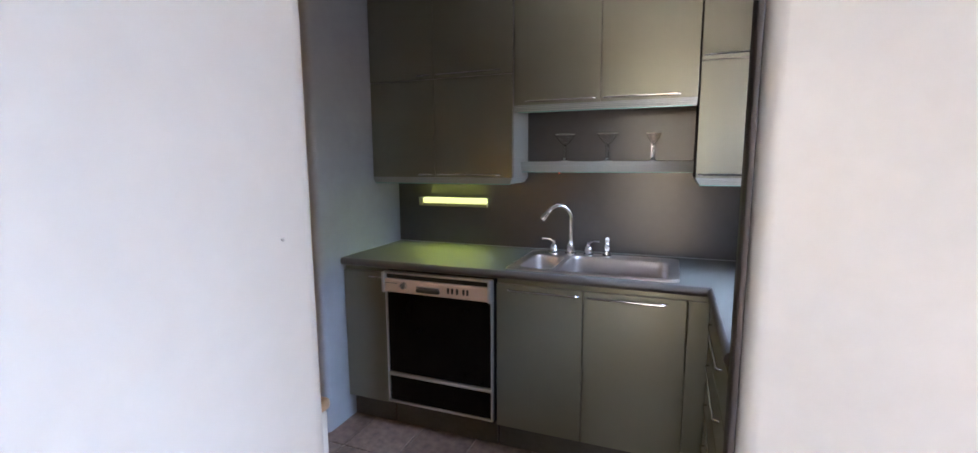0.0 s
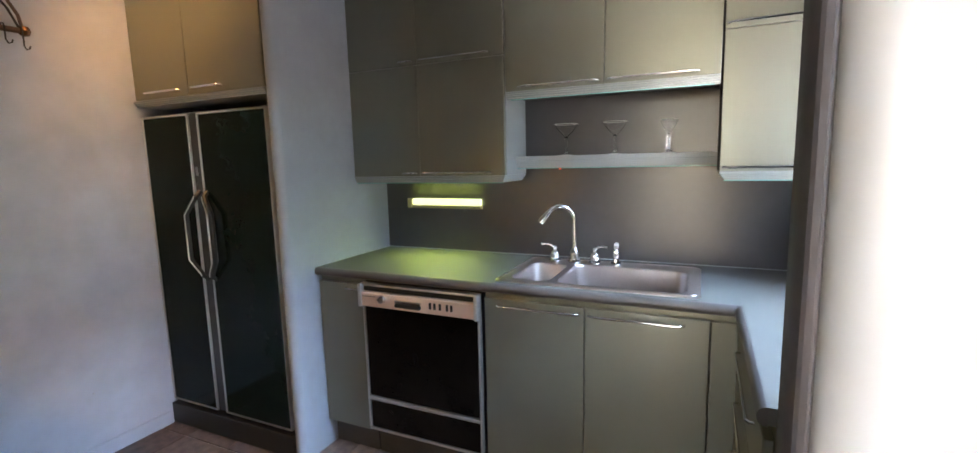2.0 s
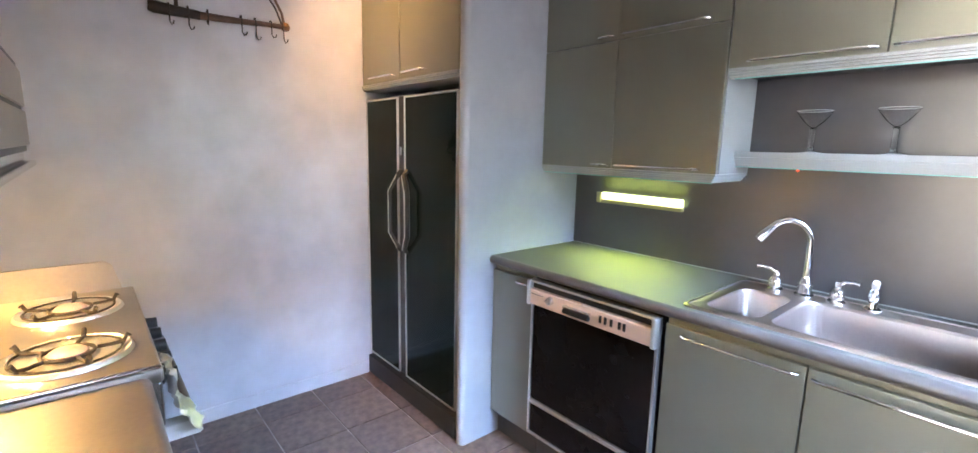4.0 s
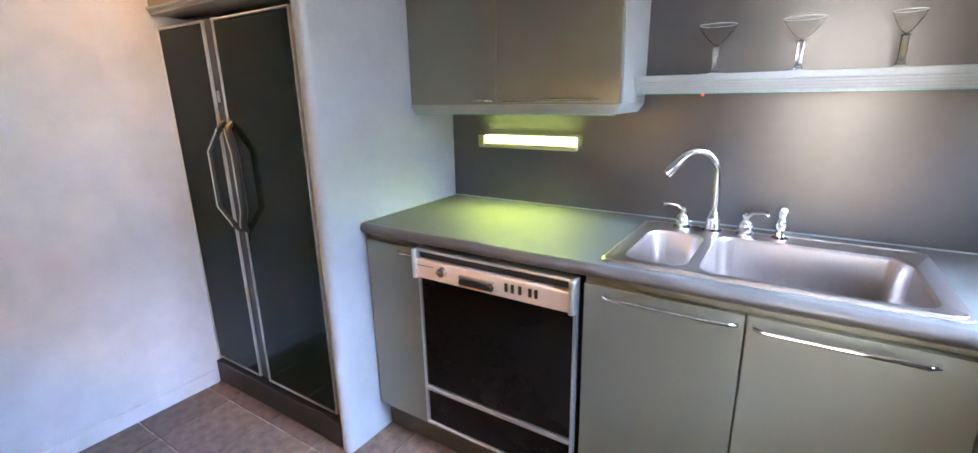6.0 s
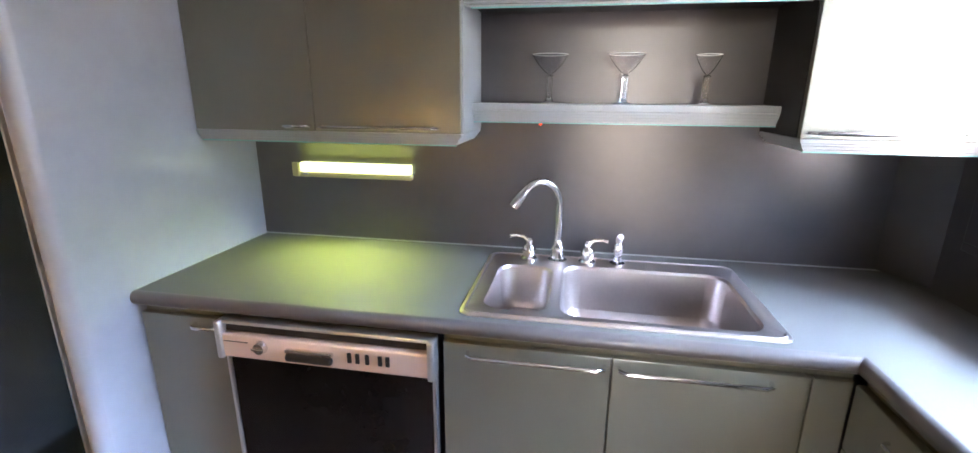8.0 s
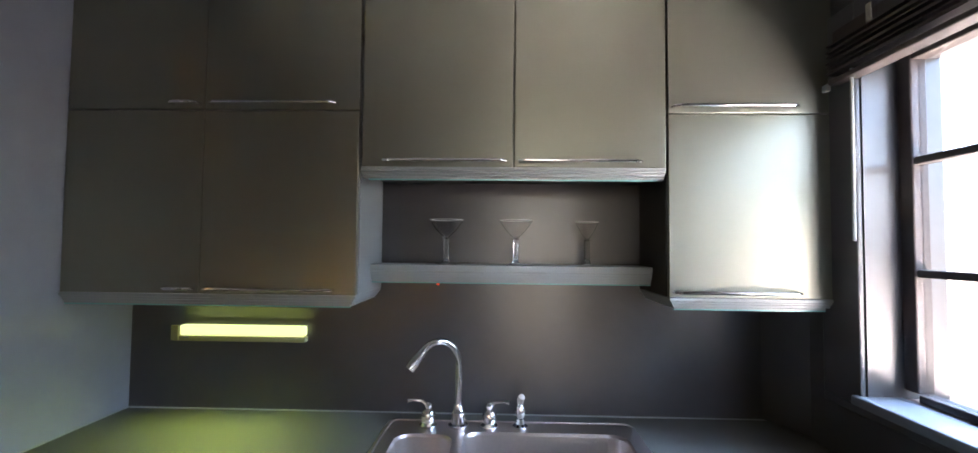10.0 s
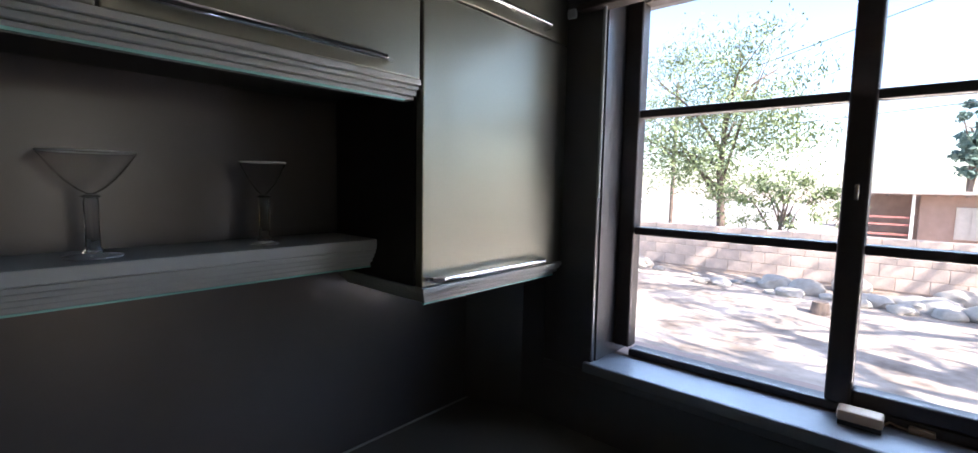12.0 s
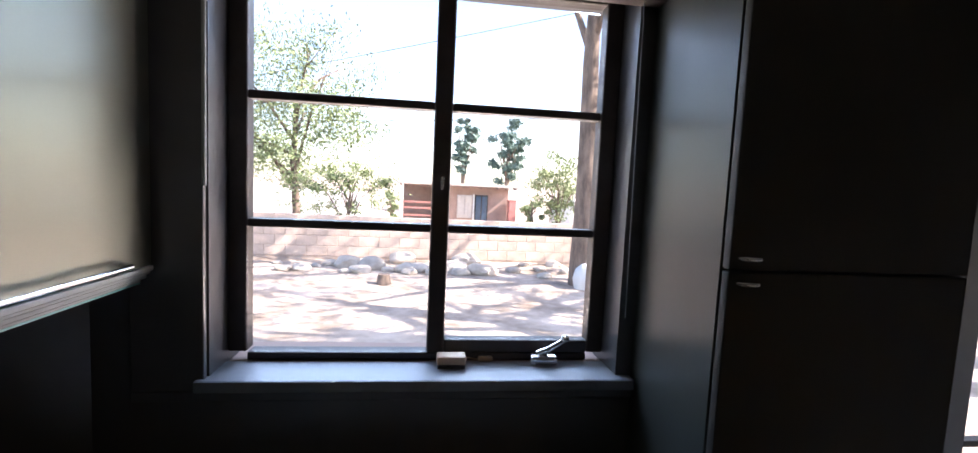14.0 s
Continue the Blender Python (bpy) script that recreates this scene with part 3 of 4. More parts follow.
part("carcass", box(-0.154, XR - 0.002, YT + 0.003, YB - 0.004, 0.137, 0.878), DOOR, ret)
for za, zb in ((0.137, 0.36), (0.36, 0.53), (0.53, 0.69), (0.69, 0.852)):
    d = part("drawer_front", box(-0.176, -0.156, YT + 0.005, YB - 0.004, za + GAP, zb - GAP, 0.0025), DOOR, ret)
    pull_y(d, YT + 0.14, YB - 0.13, -0.176, zb - 0.045, 0.016, 0.004)
part("toe_kick", box(-0.11, -0.09, YT + 0.003, YB + 0.05, 0.0, 0.136), KICK, ret)

# worktop: an L with a rounded nose and a cut-out for the sink
top = thing("worktop", (-0.9, 6.0, 0.88), "dark grey continuous worktop with a rounded front edge", "worktop")
ZT, YNOSE, XNOSE = 0.918, 5.752, -0.190
SX0, SX1, SY0, SY1 = -1.057, -0.296, 5.797, 6.280
bm = bmesh.new()
outline = [(PX + 0.001, YNOSE + 0.02), (XNOSE + 0.02, YNOSE + 0.02), (XNOSE + 0.02, YT + 0.001), (XR - 0.001, YT + 0.001), (XR - 0.001, YN - 0.001), (PX + 0.001, YN - 0.001)]
hole = [(SX0 + 0.02, SY0 + 0.02), (SX1 - 0.02, SY0 + 0.02), (SX1 - 0.02, SY1 - 0.02), (SX0 + 0.02, SY1 - 0.02)]
edges = []
for pts in (outline, hole):
    vs = [bm.verts.new((x, y, ZT)) for x, y in pts]
    edges += [bm.edges.new((vs[i], vs[(i + 1) % len(vs)])) for i in range(len(vs))]
bmesh.ops.triangle_fill(bm, use_beauty=True, edges=edges)
bmesh.ops.solidify(bm, geom=bm.faces[:], thickness=0.036)
bmesh.ops.recalc_face_normals(bm, faces=bm.faces)
top_z = max(v.co.z for v in bm.verts)
bmesh.ops.translate(bm, vec=(0, 0, ZT - top_z), verts=bm.verts)
part("slab", bm, COUNTER, top, smooth=False)
nose = [(YNOSE + 0.0205, ZT)] + [(YNOSE + 0.018 - 0.018 * math.cos(radians(a)), 0.898 + 0.020 * math.sin(radians(a))) for a in (90, 65, 40, 15, -10, -40, -70, -90)] + [(YNOSE + 0.0205, 0.878)]
part("nosing", extrude_profile(nose, "x", PX + 0.001, XNOSE + 0.022), NOSE, top, "rounded dark edge")
nose2 = [(XNOSE + 0.0205 + (u - YNOSE - 0.0205), z) for u, z in nose]
part("nosing", extrude_profile(nose2, "y", YT + 0.001, YNOSE + 0.022), NOSE, top, "rounded dark edge")
part("caulk", box(PX + 0.001, XR - 0.001, YN - 0.006, YN - 0.001, ZT, ZT + 0.004, 0.001, 1), TRIM, top, "thin pale sealant line")
part("caulk", box(PX + 0.0005, PX + 0.004, YNOSE + 0.02, YN - 0.006, ZT, ZT + 0.004, 0.001, 1), TRIM, top, "thin pale sealant line")

# sink
sink = thing("sink", (-0.67, 6.06, ZT), "two-bowl stainless steel drop-in sink, one small bowl and one large", "sink")


def rounded(x0, x1, y0, y1, r, n=5):
    pts = []
    for cx, cy, a in ((x1 - r, y1 - r, 0), (x0 + r, y1 - r, 90), (x0 + r, y0 + r, 180), (x1 - r, y0 + r, 270)):
        pts += arc(cx, cy, r, a, a + 90, n)
    return pts


def loft(bm, loops, close_last=True):
    rings = [[bm.verts.new((x, y, z)) for x, y in pts] for pts, z in loops]
    for a, b in zip(rings, rings[1:]):
        for i in range(len(a)):
            j = (i + 1) % len(a)
            bm.faces.new((a[i], a[j], b[j], b[i]))
    if close_last:
        bm.faces.new(rings[-1])
    return rings


ZR = ZT + 0.006
bowls = ((-1.010, -0.842, 5.836, 6.166), (-0.813, -0.336, 5.828, 6.190))
bm = bmesh.new()
outer = rounded(SX0, SX1, SY0, SY1, 0.03)
edges = []
for pts in [outer] + [rounded(*b, 0.05) for b in bowls]:
    vs = [bm.verts.new((x, y, ZR)) for x, y in pts]
    edges += [bm.edges.new((vs[i], vs[(i + 1) % len(vs)])) for i in range(len(vs))]
bmesh.ops.triangle_fill(bm, use_beauty=True, edges=edges)
loft(bm, [(outer, ZR), (rounded(SX0 - 0.004, SX1 + 0.004, SY0 - 0.004, SY1 + 0.004, 0.032), ZR - 0.003), (rounded(SX0 - 0.004, SX1 + 0.004, SY0 - 0.004, SY1 + 0.004, 0.032), ZT + 0.0005)], False)
bmesh.ops.remove_doubles(bm, verts=bm.verts, dist=1e-5)
bmesh.ops.recalc_face_normals(bm, faces=bm.faces)
part("rim", bm, SINKST, sink)
bm = tube([(x, y, ZR) for x, y in rounded(SX0 + 0.008, SX1 - 0.008, SY0 + 0.008, SY1 - 0.008, 0.026)], 0.0035, sides=6, cap=False)
part("raised_bead", bm, SINKST, sink)
for nm, b, depth in (("small_bowl", bowls[0], 0.13), ("large_bowl", bowls[1], 0.17)):
    x0, x1, y0, y1 = b
    bm = bmesh.new()
    loft(bm, [(rounded(x0, x1, y0, y1, 0.05), ZR), (rounded(x0 + 0.004, x1 - 0.004, y0 + 0.004, y1 - 0.004, 0.048), ZR - 0.008),
              (rounded(x0 + 0.012, x1 - 0.012, y0 + 0.012, y1 - 0.012, 0.045), ZR - depth + 0.03),
              (rounded(x0 + 0.02, x1 - 0.02, y0 + 0.02, y1 - 0.02, 0.042), ZR - depth + 0.01),
              (rounded(x0 + 0.036, x1 - 0.036, y0 + 0.036, y1 - 0.036, 0.03), ZR - depth)])
    bmesh.ops.recalc_face_normals(bm, faces=bm.faces)
    bowl = part(nm, bm, SINKST, sink)
    cx, cy = (x0 + x1) / 2, (y0 + y1) / 2
    part("drain", lathe([(0.042, 0.0005), (0.040, 0.003), (0.030, 0.001), (0.0, 0.0008)], (cx, cy, ZR - depth)), CHROME, bowl, "chrome drain")

fau = thing("faucet", (-0.835, 6.231, ZR), "chrome gooseneck kitchen faucet with a pull-down spray head", "faucet")
FX, FY = -0.835, 6.231
part("base", lathe([(0, 0), (0.030, 0), (0.031, 0.006), (0.024, 0.012), (0.021, 0.035), (0.024, 0.045), (0.018, 0.052), (0.015, 0.07), (0, 0.07)], (FX, FY, ZR)), CHROME, fau)
pts = [(FX, FY, ZR + 0.065), (FX, FY, ZR + 0.16)]
dx, dy = -0.86, -0.51
R = 0.068
for a in range(0, 141, 10):
    s = R * (1 - math.cos(radians(a)))
    pts.append((FX + dx * s, FY + dy * s, ZR + 0.186 + R * math.sin(radians(a)) * 1.15))
part("neck", tube(pts, [0.0125] * 2 + [0.0115] * 15, sides=14), CHROME, fau)
e0, e1 = Vector(pts[-1]), (Vector(pts[-1]) - Vector(pts[-2])).normalized()
part("spray_head", tube([e0 - e1 * 0.004, e0 + e1 * 0.012, e0 + e1 * 0.045, e0 + e1 * 0.062], [0.0125, 0.0145, 0.0175, 0.015], sides=14), CHROME, fau)
for k, (hx, sgn) in enumerate(((-0.927, -1), (-0.740, 1))):
    h = part("handle", lathe([(0, 0), (0.027, 0), (0.027, 0.006), (0.019, 0.014), (0.023, 0.032), (0.019, 0.046), (0.010, 0.055), (0.012, 0.066), (0.007, 0.074), (0, 0.075)], (hx, 6.228, ZR)), CHROME, fau, "chrome lever tap handle")
    part("lever", tube([(hx, 6.228, ZR + 0.062), (hx + sgn * 0.018, 6.223, ZR + 0.078), (hx + sgn * 0.045, 6.218, ZR + 0.082), (hx + sgn * 0.062, 6.214, ZR + 0.080)], [0.008, 0.0065, 0.005, 0.0075]), CHROME, h)
sp = thing("side_sprayer", (-0.645, 6.235, ZR), "chrome side sprayer with a white tip in its holder", "sprayer")
part("holder", lathe([(0, 0), (0.024, 0), (0.024, 0.005), (0.015, 0.011), (0.013, 0.026), (0, 0.026)], (-0.645, 6.235, ZR)), CHROME, sp)
part("grip", lathe([(0, 0.026), (0.010, 0.026), (0.016, 0.045), (0.015, 0.062), (0.008, 0.072), (0, 0.072)], (-0.645, 6.235, ZR)), CHROME, sp)
part("tip", tube([(-0.645, 6.235, ZR + 0.068), (-0.644, 6.231, ZR + 0.084), (-0.641, 6.221, ZR + 0.095)], [0.009, 0.011, 0.010]), WHITEP, sp, "white spray tip")

# dishwasher
DX0, DX1 = -1.703, -1.106
dw = thing("dishwasher", (-1.40, 6.08, 0), "black built-in dishwasher with a steel control panel and chrome trim", "dishwasher")
part("body", box(DX0 + 0.006, DX1 - 0.002, YB + 0.012, YN - 0.01, 0.137, 0.872), BLACK, dw)
part("door", box(DX0 + 0.014, DX1 - 0.014, YB - 0.012, YB + 0.011, 0.325, 0.766, 0.004), DISHGL, dw, "black glass door")
part("lower_panel", box(DX0 + 0.014, DX1 - 0.014, YB - 0.010, YB + 0.011, 0.165, 0.300, 0.004), DISHGL, dw)
part("trim", box(DX0 + 0.008, DX1 - 0.008, YB - 0.018, YB + 0.011, 0.304, 0.321, 0.004), EDGEST, dw, "chrome strip")
for xa in (DX0 + 0.002, DX1 - 0.012):
    part("trim", box(xa, xa + 0.010, YB - 0.016, YB + 0.011, 0.165, 0.765, 0.003), EDGEST, dw, "chrome strip")
part("trim", box(DX0 + 0.002, DX1 - 0.002, YB - 0.014, YB + 0.011, 0.152, 0.163, 0.003), EDGEST, dw, "chrome strip")
cp = part("control_panel", box(DX0 + 0.003, DX1 - 0.003, YB - 0.036, YB + 0.009, 0.764, 0.831, 0.005), PANELST, dw, "satin steel control panel tinted with a warm reflection")
part("vent", box(DX0 + 0.012, DX1 - 0.012, YB - 0.018, YB + 0.009, 0.832, 0.856, 0.002), BLACK, dw)
part("trim", box(DX0 + 0.002, DX1 - 0.002, YB - 0.030, YB + 0.009, 0.857, 0.866, 0.003), EDGEST, dw, "chrome strip")
xh = (DX0 + DX1) / 2 - 0.03
part("latch_handle", box(xh - 0.065, xh + 0.065, YB - 0.056, YB - 0.037, 0.779, 0.800, 0.008), BLACK, cp, "black latch handle")
part("latch_cap", box(xh - 0.065, xh + 0.065, YB - 0.052, YB - 0.037, 0.801, 0.812, 0.004), STEEL, cp)
part("dial", tube([(DX0 + 0.13, YB - 0.037, 0.805), (DX0 + 0.13, YB - 0.052, 0.805)], [0.018, 0.015], sides=20), STEEL, cp, "steel dial")
part("dial_bar", box(DX0 + 0.112, DX0 + 0.148, YB - 0.057, YB - 0.0525, 0.802, 0.808, 0.002), STEEL, cp)
for k, xx in enumerate((0.370, 0.392, 0.418, 0.452, 0.472)):
    part("button", box(DX0 + xx, DX0 + xx + 0.011, YB - 0.040, YB - 0.036, 0.787, 0.815, 0.0015), BLACK, cp)
part("printed_bar", box(DX0 + 0.02, DX0 + 0.09, YB - 0.0372, YB - 0.036, 0.811, 0.813), BLACK, cp)
for xa in (DX0 - 0.001, DX1 - 0.017):
    part("panel_end", box(xa, xa + 0.018, YB - 0.044, YB + 0.006, 0.760, 0.868, 0.006), EDGEST, dw, "bright chrome end cap of the control panel")
part("toe_kick", box(DX0 + 0.004, DX1, YB + 0.055, YB + 0.075, 0.0, 0.136), KICK, dw)

# fridge
fr = thing("refrigerator", (-2.51, 6.0, 0), "black side-by-side refrigerator with thin chrome edges, built in a niche", "refrigerator")
FYF = 5.625
part("body", box(-2.938, -2.036, FYF + 0.05, YN - 0.01, 0.02, 1.672), BLACK, fr)
for nm, xa, xb in (("freezer_door", -2.940, -2.585), ("fridge_door", -2.518, -2.058)):
    d = part(nm, box(xa + 0.008, xb - 0.008, FYF, FYF + 0.045, 0.140, 1.652, 0.004), BLACKGL, fr, "glossy black door panel")
    bm = box(xa, xa + 0.007, FYF - 0.004, FYF + 0.046, 0.133, 1.660, 0.002)
    box(xb - 0.007, xb, FYF - 0.004, FYF + 0.046, 0.133, 1.660, 0.002, bm=bm)
    box(xa + 0.007, xb - 0.007, FYF - 0.004, FYF + 0.046, 0.133, 0.139, 0.002, bm=bm)
    box(xa + 0.007, xb - 0.007, FYF - 0.004, FYF + 0.046, 1.653, 1.660, 0.002, bm=bm)
    part("edge_trim", bm, EDGEST, d, "thin chrome edging")
part("handle_channel", box(-2.584, -2.519, FYF + 0.006, FYF + 0.046, 0.135, 1.658, 0.002), BLACK, fr)
for sgn, xc in ((-1, -2.554), (1, -2.496)):
    h = part("handle", tube([(xc, FYF + 0.004, 1.285), (xc, FYF - 0.018, 1.262), (xc + sgn * 0.062, FYF - 0.036, 1.175), (xc + sgn * 0.062, FYF - 0.036, 0.945), (xc, FYF - 0.018, 0.865), (xc, FYF + 0.004, 0.845)], 0.012, sides=8), BLACK, fr, "long black angled handle")
    part("handle_trim", tube([(xc, FYF - 0.030, 1.262), (xc + sgn * 0.002, FYF - 0.033, 1.25), (xc + sgn * 0.054, FYF - 0.050, 1.172), (xc + sgn * 0.054, FYF - 0.050, 0.948), (xc + sgn * 0.002, FYF - 0.033, 0.877), (xc, FYF - 0.030, 0.865)], 0.0024, sides=6), EDGEST, h, "chrome line")
part("badge", box(-2.568, -2.548, FYF, FYF + 0.006, 1.36, 1.405, 0.002), STEEL, fr, "small steel badge")
part("base_grille", box(-2.938, -2.032, FYF - 0.020, FYF + 0.045, 0.005, 0.118, 0.004), BLACK, fr, "scuffed dark base panel")
of = thing("fridge_top_cabinet", (-2.5, 6.0, 1.70), "grey lacquered two-door cabinet above the refrigerator", "kitchen cabinet")
part("carcass", box(XL + 0.002, -2.029, 5.63, YN - 0.002, 1.735, ZC - 0.002), DOOR, of)
part("moulding", moulding(XL + 0.002, -2.029, 5.598, 5.75, 1.738, [(0.010, 0.0), (0.008, 0.006), (0.010, 0.012)], False, False), TRIM, of, "stepped moulding")
for xa, xb, ha, hb in ((XL + 0.002, -2.53, -2.84, -2.57), (-2.53, -2.030, -2.49, -2.28)):
    d = part("door", box(xa + GAP, xb - GAP, 5.608, 5.627, 1.742, ZC - 0.003, 0.0025), DOOR, of)
    pull_x(d, ha, hb, 5.608, 1.768)

# tall cabinet along the passage
tc = thing("tall_cabinet", (0.05, 4.9, 0), "tall grey lacquered cabinet with upper and lower doors beside the window", "tall cabinet")
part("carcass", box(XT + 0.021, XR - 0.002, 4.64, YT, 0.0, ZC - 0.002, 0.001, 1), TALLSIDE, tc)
for za, zb in ((0.1, 1.410), (1.410, ZC - 0.003)):
    # the unlit west face is darkened through the door colour
    d = part("door", box(XT, XT + 0.019, 4.64 + GAP, YT - GAP, za + GAP, zb - GAP, 0.003), SHADEDOOR, tc, "lacquered door with shade in its colour")
    pull_y(d, YT - 0.054, YT - 0.013, XT, 1.431 if za > 1 else 1.391, 0.013, 0.004)

# range with a steel side counter, and the hood
rg = thing("gas_range", (-1.8, 4.1, 0), "steel gas range with four burners, black knobs and foil-wrapped front", "gas range")
RX0, RX1, RYF, RZT = -2.240, -1.492, 4.438, 0.940
part("body", box(RX0 + 0.01, RX1 - 0.002, YS + 0.004, RYF - 0.045, 0.0, 0.908), BLACK, rg)
part("cooktop", box(RX0, RX1 - 0.001, YS + 0.003, RYF, RZT - 0.030, RZT, 0.006), COOKST, rg)
part("rim", box(RX1 - 0.016, RX1 - 0.002, YS + 0.01, RYF - 0.004, RZT + 0.0005, RZT + 0.008, 0.003), STEEL, rg)
prof = [(YS + 0.003, 0.80), (RYF - 0.03, 0.80), (RYF - 0.03, RZT + 0.003)] + [(RYF - 0.075 + 0.03 * math.cos(radians(a)), 1.0 + 0.03 * math.sin(radians(a))) for a in (0, 20, 45, 70, 90)] + [(YS + 0.003, 1.03)]
part("side_guard", extrude_profile(prof, "x", RX0 - 0.016, RX0 - 0.001), COOKST, rg, "upright steel guard at the side of the range")
part("oven_door", box(RX0 + 0.02, RX1 - 0.01, RYF - 0.043, RYF - 0.010, 0.14, 0.80, 0.006), STEEL, rg)
part("oven_handle", tube([(RX0 + 0.07, RYF - 0.010, 0.768), (RX0 + 0.07, RYF + 0.050, 0.768), (RX1 - 0.081, RYF + 0.050, 0.768)], 0.014), BLACK, rg, "thick black oven handle")
cp = part("knob_panel", box(RX0 + 0.01, RX1 - 0.006, RYF - 0.044, RYF - 0.004, 0.805, RZT - 0.031, 0.006), STEEL, rg)
part("handle_bracket", box(RX1 - 0.078, RX1 - 0.036, RYF - 0.009, RYF + 0.066, 0.748, 0.788, 0.007), WHITEP, rg, "white oven handle bracket")
for k in range(5):
    xx = RX1 - 0.185 - k * 0.105
    part("knob", tube([(xx, RYF - 0.003, 0.848), (xx, RYF + 0.012, 0.848), (xx, RYF + 0.016, 0.848), (xx, RYF + 0.042, 0.848)], [0.023, 0.023, 0.018, 0.016], sides=16), BLACK, cp, "black burner knob")
rr = random.Random(4)
bm = bmesh.new()
bmesh.ops.create_grid(bm, x_segments=26, y_segments=16, size=0.5)
for v in bm.verts:
    u, w = v.co.x + 0.5, v.co.y + 0.5
    n = noise.noise(Vector((u * 6, w * 5, 2.0))) * 0.018 + noise.noise(Vector((u * 17, w * 14, 5.0))) * 0.008
    v.co = Vector((RX1 - 0.150 + u * 0.148, RYF + 0.008 + 0.045 * w ** 1.5 + n * 0.8 + 0.008 * math.sin(w * 8), 0.925 - 0.15 * w + n * 0.7))
bmesh.ops.solidify(bm, geom=bm.faces[:], thickness=0.001)
part("foil", bm, FOIL, rg, "crumpled aluminium foil")
for i, (bx, by) in enumerate(((-1.680, 4.285), (-2.040, 4.285), (-1.680, 3.995), (-2.040, 3.995))):
    br = part("burner", lathe([(0, 0.0), (0.030, 0.0), (0.036, 0.004), (0.036, 0.012), (0.028, 0.018), (0, 0.019)], (bx, by, RZT + 0.0005)), BURNST, rg, "round gas burner")
    part("burner_bowl", lathe([(0.045, 0.0012), (0.085, 0.002), (0.106, 0.006), (0.112, 0.010), (0.116, 0.006), (0.118, 0.0005), (0.045, 0.0002)], (bx, by, RZT + 0.0005), sides=32), FOIL, br, "foil-lined drip bowl")
    bm = bmesh.new()
    for a in range(5):
        c, s = math.cos(radians(20 + 72 * a + 11 * i)), math.sin(radians(20 + 72 * a + 11 * i))
        tube([(bx + c * 0.112, by + s * 0.112, RZT + 0.022), (bx + c * 0.106, by + s * 0.106, RZT + 0.028), (bx + c * 0.098, by + s * 0.098, RZT + 0.012), (bx + c * 0.075, by + s * 0.075, RZT + 0.010), (bx + c * 0.050, by + s * 0.050, RZT + 0.011)], [0.003, 0.005, 0.0055, 0.0045, 0.0045], bm, 6)
    for rad_, thick in ((0.046, 0.004), (0.097, 0.003)):
        tube([(bx + rad_ * math.cos(radians(a)), by + rad_ * math.sin(radians(a)), RZT + 0.010) for a in range(0, 361, 18)], thick, bm, 6, False)
    part("grate", bm, CAST, br, "dark cast iron grate")

sc = thing("steel_side_counter", (-1.23, 4.1, 0), "steel-topped side counter with a rolled edge beside the gas range", "counter")
part("body", box(RX1 + 0.003, -0.962, YS + 0.003, RYF - 0.04, 0.0, 0.898, 0.003), WHITEP, sc)
prof = [(YS + 0.003, 0.900), (YS + 0.003, 0.930), (RYF - 0.040, 0.930)] + [(RYF - 0.040 + 0.018 * math.sin(radians(a)), 0.912 + 0.018 * math.cos(radians(a))) for a in (15, 35, 55, 75, 90)] + [(RYF - 0.022, 0.894), (RYF - 0.026, 0.894), (RYF - 0.028, 0.900)]
part("top", extrude_profile(prof, "x", RX1 + 0.001, -0.959), COOKST, sc, "worn steel top")
ec = thing("end_panel", (-0.93, 4.2, 0), "narrow white end panel with a tan top edge", "counter end panel")
part("body", box(-0.955, -0.912, YS + 0.003, 4.397, 0.0, 0.968, 0.006, 3), WHITEW, ec)
part("top", box(-0.958, -0.908, YS + 0.003, 4.403, 0.9685, 0.990, 0.007, 3), TANTOP, ec, "tan rounded top")

hd = thing("range_hood", (-1.8, 4.0, 1.34), "stainless range hood over the gas range with a warm lamp", "range hood")
bm = box(RX0 - 0.01, -1.36, YS + 0.003, 4.222, 1.35, 1.63, 0.004)
part("canopy", bm, STEEL, hd)
part("front_band", box(RX0 - 0.012, -1.357, 4.223, 4.230, 1.375, 1.62, 0.002), BLACK, hd)
for za, zb in ((1.392, 1.486), (1.498, 1.598)):
    part("front_strip", box(RX0 - 0.004, -1.366, 4.2305, 4.238, za, zb, 0.003), COOKST, hd)
part("lip", box(RX0 - 0.016, -1.347, 4.20, 4.246, 1.334, 1.3495, 0.005), STEEL, hd, "bright lower lip")
part("chimney", box(RX0 + 0.15, -1.6, YS + 0.003, 4.08, 1.631, ZC - 0.002, 0.004), STEEL, hd)
part("lamp_lens", box(-1.89, -1.67, 3.98, 4.06, 1.341, 1.349, 0.002), glow("warm_lamp", (1.0, 0.72, 0.28), 0.7), hd, "glowing warm lamp lens")

